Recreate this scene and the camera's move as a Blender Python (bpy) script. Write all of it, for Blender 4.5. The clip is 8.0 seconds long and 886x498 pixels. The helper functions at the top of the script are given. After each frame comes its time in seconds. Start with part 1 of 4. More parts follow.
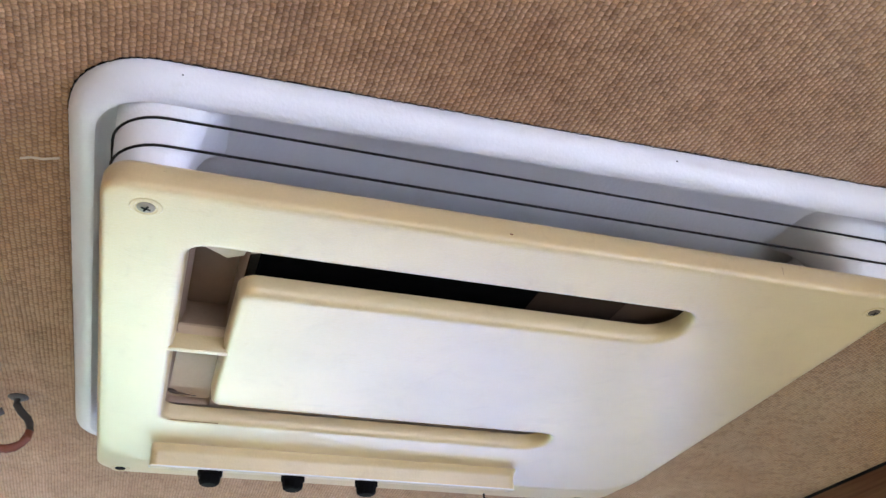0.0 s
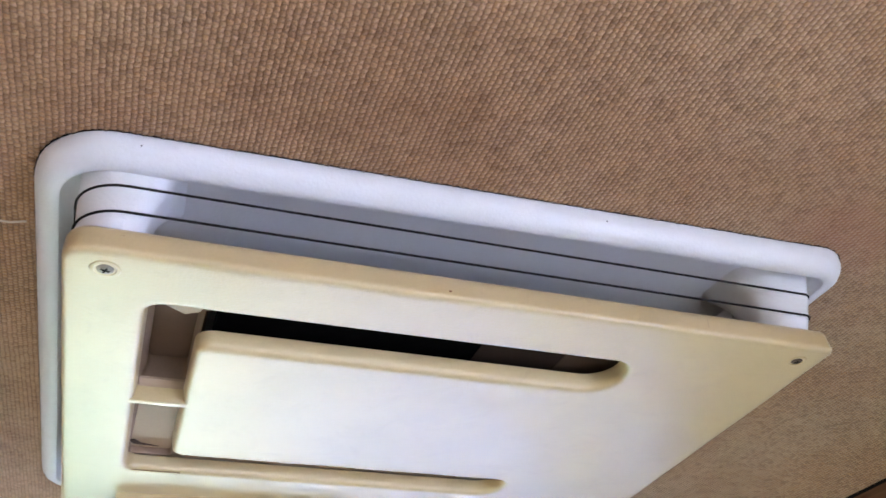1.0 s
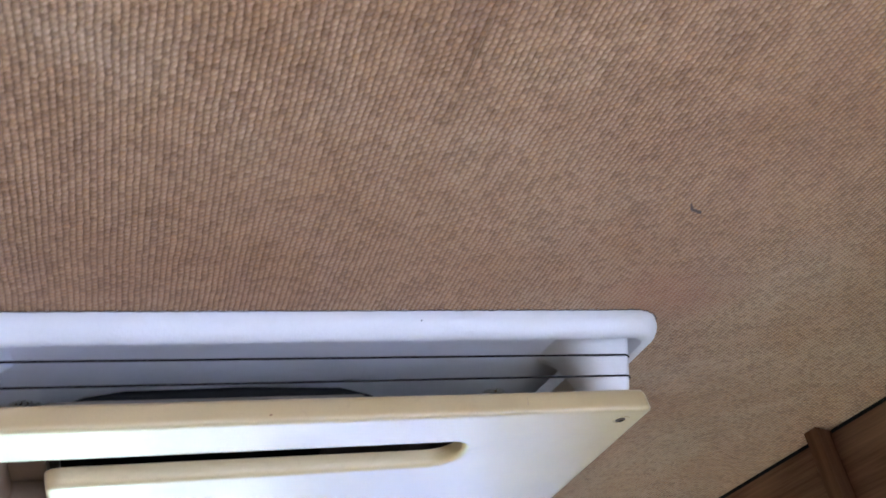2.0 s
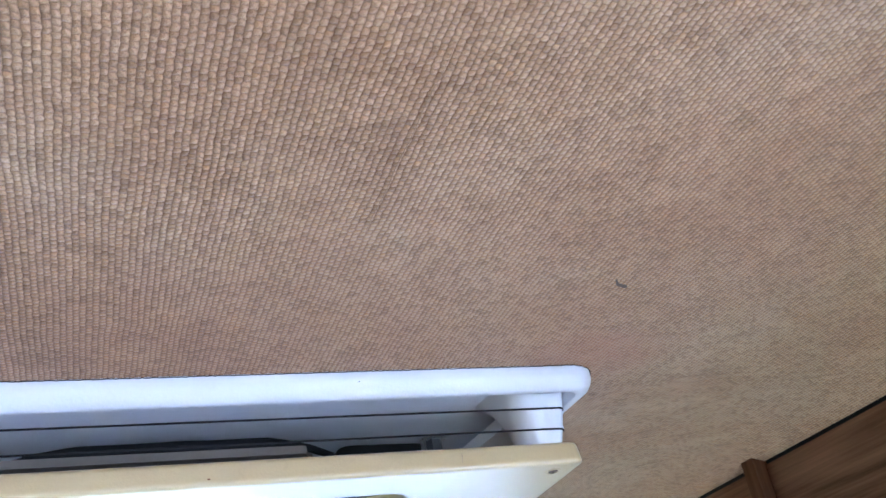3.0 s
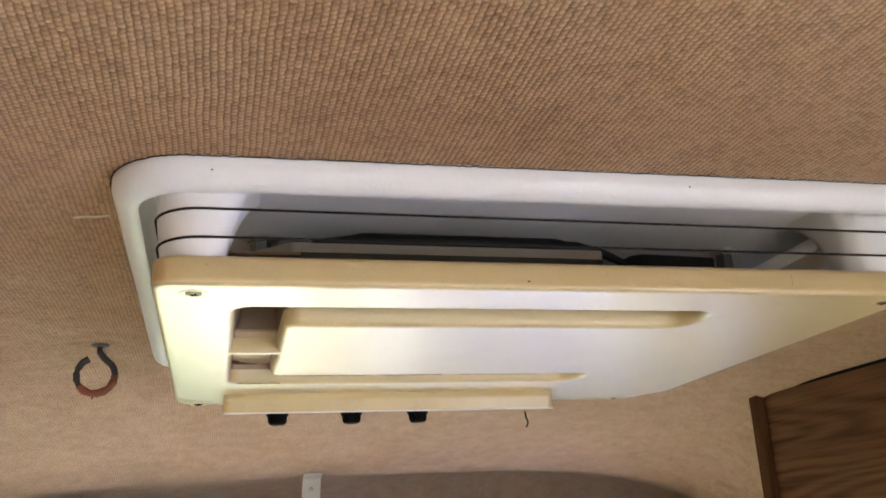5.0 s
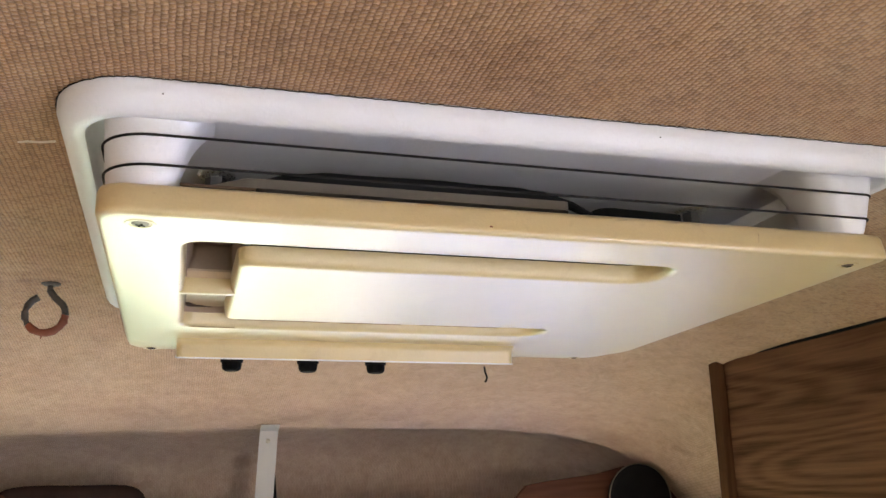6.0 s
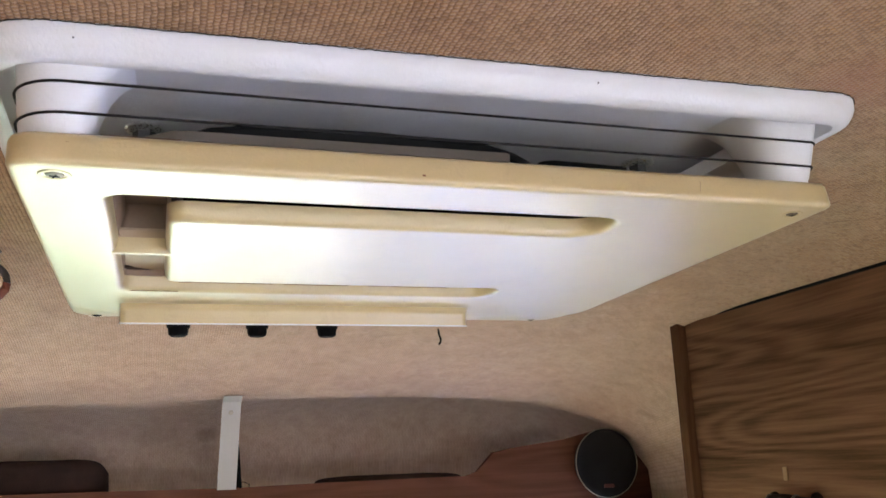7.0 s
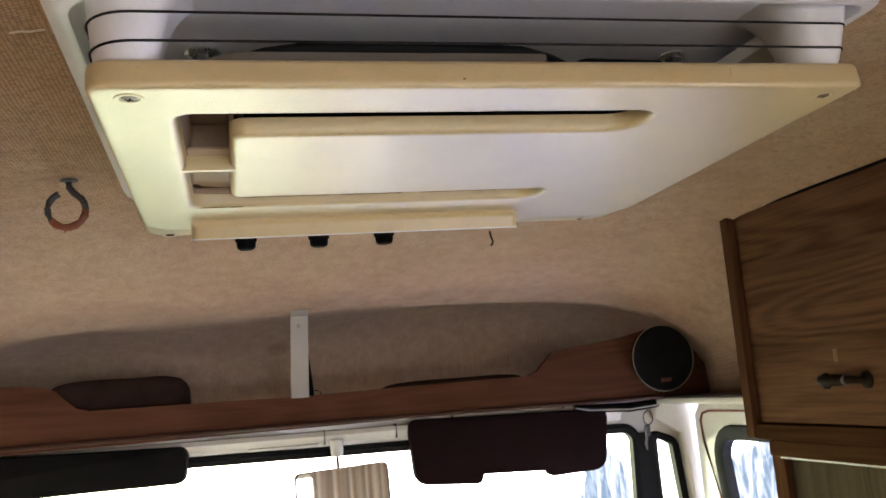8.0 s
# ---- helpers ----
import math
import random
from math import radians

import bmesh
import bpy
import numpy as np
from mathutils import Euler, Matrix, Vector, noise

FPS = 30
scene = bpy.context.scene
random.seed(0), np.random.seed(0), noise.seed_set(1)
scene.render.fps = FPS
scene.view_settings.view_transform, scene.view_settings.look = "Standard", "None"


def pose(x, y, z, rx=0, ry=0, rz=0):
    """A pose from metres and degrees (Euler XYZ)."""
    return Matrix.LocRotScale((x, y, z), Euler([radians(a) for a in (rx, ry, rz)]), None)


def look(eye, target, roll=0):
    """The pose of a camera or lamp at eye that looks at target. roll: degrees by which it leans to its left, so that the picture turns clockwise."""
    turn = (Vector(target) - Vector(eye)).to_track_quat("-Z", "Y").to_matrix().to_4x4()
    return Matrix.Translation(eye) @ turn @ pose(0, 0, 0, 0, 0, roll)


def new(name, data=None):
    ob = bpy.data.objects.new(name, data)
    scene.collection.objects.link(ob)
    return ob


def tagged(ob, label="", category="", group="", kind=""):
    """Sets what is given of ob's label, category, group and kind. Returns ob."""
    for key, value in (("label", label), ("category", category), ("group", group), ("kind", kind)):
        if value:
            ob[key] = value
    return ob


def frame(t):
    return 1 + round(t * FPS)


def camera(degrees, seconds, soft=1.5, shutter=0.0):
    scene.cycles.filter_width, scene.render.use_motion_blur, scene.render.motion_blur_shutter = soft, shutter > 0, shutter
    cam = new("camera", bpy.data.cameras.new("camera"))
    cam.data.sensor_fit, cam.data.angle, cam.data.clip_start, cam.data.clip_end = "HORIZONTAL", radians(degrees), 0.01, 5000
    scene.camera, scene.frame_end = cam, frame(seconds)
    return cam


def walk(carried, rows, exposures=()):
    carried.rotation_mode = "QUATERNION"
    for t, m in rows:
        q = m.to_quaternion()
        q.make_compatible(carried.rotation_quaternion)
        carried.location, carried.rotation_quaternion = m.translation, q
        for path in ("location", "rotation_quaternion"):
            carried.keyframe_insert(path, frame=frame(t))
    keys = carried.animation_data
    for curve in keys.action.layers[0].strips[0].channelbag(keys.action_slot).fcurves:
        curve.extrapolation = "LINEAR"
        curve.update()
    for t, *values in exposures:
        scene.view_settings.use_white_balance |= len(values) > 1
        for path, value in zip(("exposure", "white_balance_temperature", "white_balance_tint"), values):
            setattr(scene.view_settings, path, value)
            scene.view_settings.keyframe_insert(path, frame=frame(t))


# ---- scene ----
cam = camera(52.6, 8.0, soft=1.5, shutter=0.22)
PATH = [
    (0, (0.003, 0.035, 1.519), (0.56, 1.65, 2.558), -1.9),
    (0.5, (0.01, 0.023, 1.504), (0.54, 1.621, 2.584), -1.7),
    (1, (0.015, -0.011, 1.503), (0.599, 1.538, 2.625), -3.1),
    (1.5, (0.038, -0.043, 1.511), (0.721, 1.473, 2.624), -6.3),
    (1.8, (0.062, -0.103, 1.547), (0.764, 1.440, 2.614), -9.0),
    (2, (0.101, -0.14, 1.566), (0.772, 1.43, 2.608), -10.8),
    (2.2, (0.113, -0.168, 1.583), (0.778, 1.399, 2.633), -12.0),
    (3.3, (0.122, -0.22, 1.614), (0.854, 1.372, 2.579), -10.5),
    (3.5, (0.109, -0.231, 1.611), (0.82, 1.37, 2.575), -9.9),
    (4, (0.079, -0.178, 1.656), (0.701, 1.494, 2.559), -6.9),
    (4.2, (0.056, -0.146, 1.688), (0.630, 1.583, 2.515), -5.8),
    (4.5, (-0.002, -0.108, 1.68), (0.521, 1.663, 2.447), -4.5),
    (5, (-0.002, -0.084, 1.663), (0.475, 1.76, 2.274), -3.0),
    (5.2, (0.003, -0.075, 1.661), (0.498, 1.775, 2.238), -2.6),
    (6.3, (0.017, -0.061, 1.654), (0.576, 1.787, 2.175), -1.1),
    (6.5, (0.03, -0.059, 1.655), (0.608, 1.786, 2.166), -1.4),
    (7, (0.044, -0.051, 1.642), (0.641, 1.797, 2.117), -2.4),
    (7.5, (0.031, -0.053, 1.617), (0.613, 1.817, 2.024), -3.0),
    (8, (0.036, -0.095, 1.618), (0.514, 1.824, 1.919), -4.8),
]
EXPOSURES = [(0.0, 3.26, 6200, 10), (1.0, 3.24, 6100, 11), (1.5, 3.24, 5850, 11), (2.2, 3.16, 5500, 10), (3.3, 3.68, 5000, 3), (4.0, 3.59, 5700, 1), (4.5, 3.11, 6800, 7), (5.0, 3.05, 7750, 8), (6.5, 3.25, 7200, 10), (7.0, 3.23, 6850, 10), (7.5, 3.1, 6650, 10), (8.0, 2.63, 7800, 11)]
walk(cam, [(t, look(eye, target, roll)) for t, eye, target, roll in PATH], EXPOSURES)

# ---- world, sun, window light and added side fill ----
world = bpy.data.worlds.new("sky")
scene.world = world
world.use_nodes = True
wn = world.node_tree
sky = wn.nodes.new("ShaderNodeTexSky")
sky.sky_type, sky.sun_disc = "NISHITA", False
sky.sun_elevation, sky.sun_rotation = radians(50), radians(349)
wn.links.new(sky.outputs[0], wn.nodes["Background"].inputs[0])
wn.nodes["Background"].inputs[1].default_value = 0.15
sun = new("sun", bpy.data.lights.new("sun", "SUN"))
sun.data.energy, sun.data.angle, sun.data.color = 5.0, radians(0.5), (1.0, 0.95, 0.88)
sun.matrix_world = look((-1.0, 5.1, 6.2), (0, 0, 0))


def window_light(name, eye, target, w, h, power, colour):
    ob = new(name, bpy.data.lights.new(name, "AREA"))
    ob.data.shape, ob.data.size, ob.data.size_y = "RECTANGLE", w, h
    ob.data.energy, ob.data.color = power, colour
    ob.matrix_world = look(eye, target)
    return ob


XC, HALF = 0.24, 0.92          # the van's middle line and half width
XL, XR = XC - HALF, XC + HALF
REAR, FRONT = -2.6, 1.95
window_light("rear_window_light", (XC, REAR - 0.06, 1.12), (XC, 0, 1.2), 1.3, 0.6, 5.0, (0.95, 0.98, 1.0))
# fill lamp added to brighten the ceiling, set in an unseen side opening
window_light("side_fill_light", (XR - 0.03, -0.75, 1.08), (XC, -0.75, 1.1), 1.3, 0.6, 1.5, (0.97, 1.0, 0.98))


# ---- materials ----
def nodes_of(name):
    m = bpy.data.materials.new(name)
    m.use_nodes = True
    return m, m.node_tree, m.node_tree.nodes["Principled BSDF"]


def add(nt, kind, **inputs):
    n = nt.nodes.new(kind)
    for k, v in inputs.items():
        n.inputs[k.replace("_", " ")].default_value = v
    return n


def calc(nt, op, a, b=None, c=None):
    n = nt.nodes.new("ShaderNodeMath")
    n.operation = op
    for i, v in enumerate((a, b, c)):
        if v is None:
            continue
        if isinstance(v, (int, float)):
            n.inputs[i].default_value = v
        else:
            nt.links.new(v, n.inputs[i])
    return n.outputs[0]


def ramp(nt, src, stops):
    n = nt.nodes.new("ShaderNodeValToRGB")
    while len(n.color_ramp.elements) < len(stops):
        n.color_ramp.elements.new(0.5)
    for e, (p, c) in zip(n.color_ramp.elements, stops):
        e.position, e.color = p, (*c, 1)
    nt.links.new(src, n.inputs[0])
    return n.outputs[0]


def mixed(nt, fac, a, b, mode="MIX"):
    n = nt.nodes.new("ShaderNodeMix")
    n.data_type, n.blend_type = "RGBA", mode
    for i, v in ((0, fac), (6, a), (7, b)):
        if isinstance(v, (int, float)):
            n.inputs[i].default_value = v
        elif isinstance(v, tuple):
            n.inputs[i].default_value = (*v, 1)
        else:
            nt.links.new(v, n.inputs[i])
    return n.outputs[2]


def coords(nt, scale=(1, 1, 1)):
    tc = nt.nodes.new("ShaderNodeTexCoord")
    mp = nt.nodes.new("ShaderNodeMapping")
    mp.inputs["Scale"].default_value = scale
    nt.links.new(tc.outputs["Object"], mp.inputs[0])
    return mp.outputs[0]


def grain(nt, vec, scale, detail=4, rough=0.55, distortion=0.0):
    n = add(nt, "ShaderNodeTexNoise", Scale=scale, Detail=detail, Roughness=rough, Distortion=distortion)
    nt.links.new(vec, n.inputs["Vector"])
    return n.outputs[0]


def bump(nt, bsdf, height, strength, distance):
    b = add(nt, "ShaderNodeBump", Strength=strength, Distance=distance)
    nt.links.new(height, b.inputs["Height"])
    nt.links.new(b.outputs[0], bsdf.inputs["Normal"])
    nt.links.new(b.outputs[0], bsdf.inputs["Coat Normal"])


def plain(name, colour, rough=0.5, metal=0.0, vary=0.12, scale=40, relief=0.0, coat=0.0, coat_rough=0.1, gloss=0.5, stain=None):
    """Paint, plastic, metal: a colour with soft stains, fine grain and relief."""
    m, nt, b = nodes_of(name)
    v = coords(nt)
    big, fine = grain(nt, v, scale * 0.15), grain(nt, v, scale * 6, 3)
    both = calc(nt, "MULTIPLY_ADD", big, 0.7, calc(nt, "MULTIPLY", fine, 0.3))
    lo = tuple(c * (1 - vary) for c in colour)
    hi = tuple(min(1, c * (1 + vary)) for c in colour)
    col = ramp(nt, both, [(0.3, lo), (0.7, hi)])
    if stain:
        grime = ramp(nt, grain(nt, v, scale * 0.35, 7, 0.72, 1.2), [(0.54, (0, 0, 0)), (0.78, (0.42, 0.42, 0.42))])
        col = mixed(nt, grime, col, stain)
    nt.links.new(col, b.inputs["Base Color"])
    nt.links.new(calc(nt, "MULTIPLY_ADD", fine, 0.2, rough - 0.1), b.inputs["Roughness"])
    b.inputs["Metallic"].default_value = metal
    b.inputs["Specular IOR Level"].default_value = gloss
    b.inputs["Coat Weight"].default_value, b.inputs["Coat Roughness"].default_value = coat, coat_rough
    if relief:
        bump(nt, b, fine, relief, 0.001)
    return m


def weave_material(name, pitch=0.0040, row=0.0044, relief=0.55):
    """Ribbed loop-pile lining: yarn loops in columns, each column set off by half a loop, worn and faded in patches,
    painted lighter towards the cab.
    """
    m, nt, b = nodes_of(name)
    v = coords(nt)
    wob = add(nt, "ShaderNodeTexNoise", Scale=14.0, Detail=3.0)
    nt.links.new(v, wob.inputs["Vector"])
    sub = nt.nodes.new("ShaderNodeVectorMath")
    sub.operation = "MULTIPLY_ADD"
    nt.links.new(wob.outputs["Color"], sub.inputs[0])
    sub.inputs[1].default_value = (0.004, 0.004, 0)
    nt.links.new(v, sub.inputs[2])
    jit = add(nt, "ShaderNodeTexNoise", Scale=190.0, Detail=3.0)
    nt.links.new(v, jit.inputs["Vector"])
    sub2 = nt.nodes.new("ShaderNodeVectorMath")
    sub2.operation = "MULTIPLY_ADD"
    nt.links.new(jit.outputs["Color"], sub2.inputs[0])
    sub2.inputs[1].default_value = (0.0023, 0.0026, 0)
    nt.links.new(sub.outputs[0], sub2.inputs[2])
    sep = nt.nodes.new("ShaderNodeSeparateXYZ")
    nt.links.new(sub2.outputs[0], sep.inputs[0])
    u = calc(nt, "DIVIDE", sep.outputs[0], pitch)
    column = calc(nt, "FLOOR", u)
    fu = calc(nt, "FRACT", u)
    half = calc(nt, "MULTIPLY", calc(nt, "PINGPONG", column, 1.0), 0.5)
    w = calc(nt, "ADD", calc(nt, "DIVIDE", sep.outputs[1], row), half)
    loop, fv = calc(nt, "FLOOR", w), calc(nt, "FRACT", w)
    hu = calc(nt, "SINE", calc(nt, "MULTIPLY", fu, math.pi))
    hv = calc(nt, "SINE", calc(nt, "MULTIPLY", fv, math.pi))
    fuzz = grain(nt, v, 900, 3)
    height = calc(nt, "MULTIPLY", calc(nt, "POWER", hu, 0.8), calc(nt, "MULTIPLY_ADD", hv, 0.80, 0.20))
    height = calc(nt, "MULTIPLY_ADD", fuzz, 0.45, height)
    ident = nt.nodes.new("ShaderNodeCombineXYZ")
    nt.links.new(column, ident.inputs[0])
    nt.links.new(loop, ident.inputs[1])
    rnd = nt.nodes.new("ShaderNodeTexWhiteNoise")
    nt.links.new(ident.outputs[0], rnd.inputs["Vector"])
    patch = grain(nt, v, 3.2, 5, 0.6, 0.4)
    base = ramp(nt, patch, [(0.28, (0.405, 0.23, 0.120)), (0.5, (0.465, 0.288, 0.162)), (0.72, (0.515, 0.362, 0.228))])
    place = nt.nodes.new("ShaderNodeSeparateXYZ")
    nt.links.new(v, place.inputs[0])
    # towards the cab: pinker cloth, plus missing light put into the colour
    cab_lift = add(nt, "ShaderNodeMapRange", From_Min=0.95, From_Max=1.90)
    nt.links.new(calc(nt, "MULTIPLY_ADD", patch, 0.35, calc(nt, "SUBTRACT", place.outputs[1], 0.17)), cab_lift.inputs["Value"])
    # worn holds this blend, part cloth tone and part painted brightness
    worn = cab_lift.outputs[0]
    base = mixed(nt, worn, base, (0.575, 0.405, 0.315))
    yarn = ramp(nt, rnd.outputs[0], [(0.0, (0.62, 0.56, 0.50)), (0.4, (0.92, 0.88, 0.84)), (0.75, (1.0, 1.0, 1.0)), (0.9, (1.0, 1.0, 1.0)), (1.0, (1.0, 0.90, 0.74))])
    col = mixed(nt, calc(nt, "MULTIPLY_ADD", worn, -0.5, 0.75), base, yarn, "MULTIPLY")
    # shade between the loops put into the colour: darker where height is low
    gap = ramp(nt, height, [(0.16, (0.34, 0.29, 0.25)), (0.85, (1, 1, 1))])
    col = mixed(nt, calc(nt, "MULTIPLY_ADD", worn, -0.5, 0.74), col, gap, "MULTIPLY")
    col = mixed(nt, 0.8, col, ramp(nt, grain(nt, v, 34, 4, 0.6), [(0.32, (0.80, 0.77, 0.74)), (0.66, (1.0, 1.0, 1.0))]), "MULTIPLY")
    stain = grain(nt, v, 9, 4, 0.65)
    col = mixed(nt, ramp(nt, stain, [(0.62, (0, 0, 0)), (0.8, (0.5, 0.5, 0.5))]), col, (0.22, 0.13, 0.085))
    for cx, cy, rx, ry, tone in ((-0.150, 1.050, 0.045, 0.022, (0.20, 0.115, 0.08)), (0.55, 0.44, 0.09, 0.06, (0.36, 0.175, 0.105))):
        dx = calc(nt, "POWER", calc(nt, "DIVIDE", calc(nt, "SUBTRACT", place.outputs[0], cx), rx), 2.0)
        dy = calc(nt, "POWER", calc(nt, "DIVIDE", calc(nt, "SUBTRACT", place.outputs[1], cy), ry), 2.0)
        near = calc(nt, "MULTIPLY", calc(nt, "SUBTRACT", 1.0, calc(nt, "ADD", dx, dy)), grain(nt, v, 45, 4, 0.65))
        col = mixed(nt, ramp(nt, near, [(0.05, (0, 0, 0)), (0.55, (0.55, 0.55, 0.55))]), col, tone)
    nt.links.new(col, b.inputs["Base Color"])
    b.inputs["Roughness"].default_value = 0.95
    b.inputs["Specular IOR Level"].default_value = 0.15
    b.inputs["Sheen Weight"].default_value = 0.15
    bump(nt, b, height, relief, 0.0022)
    return m


def wood_material(name, dark, light, axis=1, scale=1.0, coat=0.0, lines=26):
    """Walnut-look laminate with long figured grain along one axis."""
    m, nt, b = nodes_of(name)
    s = [1.0, 1.0, 1.0]
    s[axis] = 0.11
    v = coords(nt, tuple(s))
    figure = grain(nt, v, 7 * scale, 2, 0.4, 0.4)
    rings = calc(nt, "MULTIPLY_ADD", calc(nt, "SINE", calc(nt, "MULTIPLY", figure, lines * 4.2)), 0.5, 0.5)
    s2 = [1.0, 1.0, 1.0]
    s2[axis] = 0.03
    v2 = coords(nt, tuple(s2))
    pore = grain(nt, v2, 190 * scale, 5, 0.75)
    broad = grain(nt, v2, 30 * scale, 3, 0.6)
    mix = calc(nt, "MULTIPLY_ADD", rings, 0.13, calc(nt, "MULTIPLY_ADD", pore, 0.52, calc(nt, "MULTIPLY", broad, 0.45)))
    mid = tuple((a + c) / 2 for a, c in zip(dark, light))
    col = ramp(nt, mix, [(0.34, dark), (0.55, mid), (0.78, light)])
    nt.links.new(col, b.inputs["Base Color"])
    nt.links.new(calc(nt, "MULTIPLY_ADD", pore, 0.25, 0.45), b.inputs["Roughness"])
    b.inputs["Coat Weight"].default_value, b.inputs["Coat Roughness"].default_value = coat, 0.25
    b.inputs["Specular IOR Level"].default_value = 0.0
    bump(nt, b, pore, 0.15, 0.0006)
    return m


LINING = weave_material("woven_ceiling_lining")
WHITE = plain("white_painted_frame", (0.71, 0.71, 0.73), 0.42, vary=0.04, relief=0.40, scale=60, stain=(0.58, 0.55, 0.50))
CREAM = plain("yellowed_cream_plastic", (0.57, 0.445, 0.235), 0.42, gloss=0.35, vary=0.07, relief=0.28, scale=80, stain=(0.40, 0.28, 0.15), coat=1.0, coat_rough=0.30)
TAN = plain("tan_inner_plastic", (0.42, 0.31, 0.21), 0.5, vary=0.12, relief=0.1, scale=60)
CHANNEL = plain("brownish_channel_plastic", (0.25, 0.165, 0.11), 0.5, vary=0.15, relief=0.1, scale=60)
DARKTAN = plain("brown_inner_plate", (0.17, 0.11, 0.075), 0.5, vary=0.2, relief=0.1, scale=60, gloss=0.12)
GREY = plain("grey_inner_tray", (0.19, 0.16, 0.13), 0.5, vary=0.15)
BLACK = plain("black_plastic", (0.005, 0.005, 0.005), 0.6, vary=0.2, gloss=0.02)
RUBBER = plain("black_rubber", (0.008, 0.008, 0.009), 0.6, vary=0.2, gloss=0.12)
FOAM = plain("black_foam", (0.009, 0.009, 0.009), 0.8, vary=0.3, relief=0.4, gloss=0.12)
CORD = plain("black_cord", (0.015, 0.014, 0.014), 0.7, gloss=0.12)
STEEL = plain("zinc_steel", (0.40, 0.37, 0.30), 0.5, metal=1.0, vary=0.15, scale=120)
DARKSTEEL = plain("tarnished_steel", (0.075, 0.075, 0.078), 0.45, metal=0.6, vary=0.25, scale=150, relief=0.2)
HOOKSTEEL = plain("blackened_hook_steel", (0.05, 0.045, 0.043), 0.5, metal=0.2, vary=0.35, scale=160, relief=0.3)
RUST = plain("rust_brown_coating", (0.19, 0.05, 0.022), 0.55, vary=0.35, scale=120, relief=0.4)
ZINC = plain("bright_zinc", (0.80, 0.81, 0.78), 0.28, metal=1.0, vary=0.15, scale=120)
SCREW = plain("dull_screw_steel", (0.30, 0.26, 0.21), 0.45, metal=0.7, vary=0.25, scale=200, relief=0.2)
OLDSCREW = plain("brown_tarnished_screw", (0.11, 0.08, 0.055), 0.5, metal=0.4, vary=0.3, scale=200, relief=0.2)
BRONZE = plain("dark_antique_bronze", (0.016, 0.011, 0.008), 0.55, gloss=0.02, vary=0.3, scale=150, relief=0.2)
DULLEDGE = plain("dull_metal_edge", (0.25, 0.23, 0.21), 0.5, vary=0.1)
GREYPAINT = plain("grey_painted_metal", (0.38, 0.36, 0.33), 0.45, vary=0.05)
VANPAINT = plain("off_white_van_paint", (0.72, 0.70, 0.64), 0.3, vary=0.06, coat=0.5, coat_rough=0.08)
DARKPAD = plain("dark_brown_cloth", (0.04, 0.025, 0.021), 0.9, vary=0.3, relief=0.5, scale=80, gloss=0.03)
MAROON = plain("maroon_vinyl", (0.014, 0.006, 0.007), 0.6, vary=0.2, relief=0.3, scale=90, gloss=0.04)
CHARCOAL = plain("charcoal_vinyl", (0.009, 0.008, 0.008), 0.6, vary=0.2, relief=0.3, scale=90, gloss=0.04)
GRILLE = plain("black_speaker_cloth", (0.012, 0.012, 0.014), 0.75, vary=0.3, relief=0.6, scale=200, gloss=0.12)
WALNUT = wood_material("walnut_laminate", (0.042, 0.0195, 0.0115), (0.190, 0.098, 0.056))
STILE = wood_material("brown_stained_wood", (0.044, 0.019, 0.010), (0.102, 0.049, 0.026), axis=2)
RAIL = wood_material("brown_stained_rail", (0.028, 0.012, 0.006), (0.068, 0.032, 0.017), axis=1)
MAHOGANY = wood_material("reddish_wood_board", (0.072, 0.029, 0.018), (0.128, 0.056, 0.036), axis=0)
PALEWOOD = wood_material("pale_oak_laminate", (0.036, 0.027, 0.018), (0.088, 0.068, 0.045), axis=2)
DARKTRIM = plain("dark_brown_trim", (0.05, 0.02, 0.012), 0.5, gloss=0.25)
BROWNWALL = plain("brown_wall_board", (0.19, 0.135, 0.09), 0.6, vary=0.15)
WALL = plain("beige_wall_board", (0.42, 0.39, 0.34), 0.7, vary=0.08)
FLOOR = plain("pale_bounce_floor", (0.52, 0.50, 0.46), 0.5, vary=0.15)


def glass_material():
    m, nt, b = nodes_of("window_glass")
    b.inputs["Transmission Weight"].default_value = 1.0
    b.inputs["Roughness"].default_value = 0.0
    b.inputs["IOR"].default_value = 1.01
    b.inputs["Base Color"].default_value = (0.97, 1.0, 0.98, 1)
    return m


def mirror_material():
    m, nt, b = nodes_of("mirror_silver")
    b.inputs["Metallic"].default_value = 1.0
    b.inputs["Base Color"].default_value = (0.85, 0.87, 0.88, 1)
    b.inputs["Roughness"].default_value = 0.02
    return m


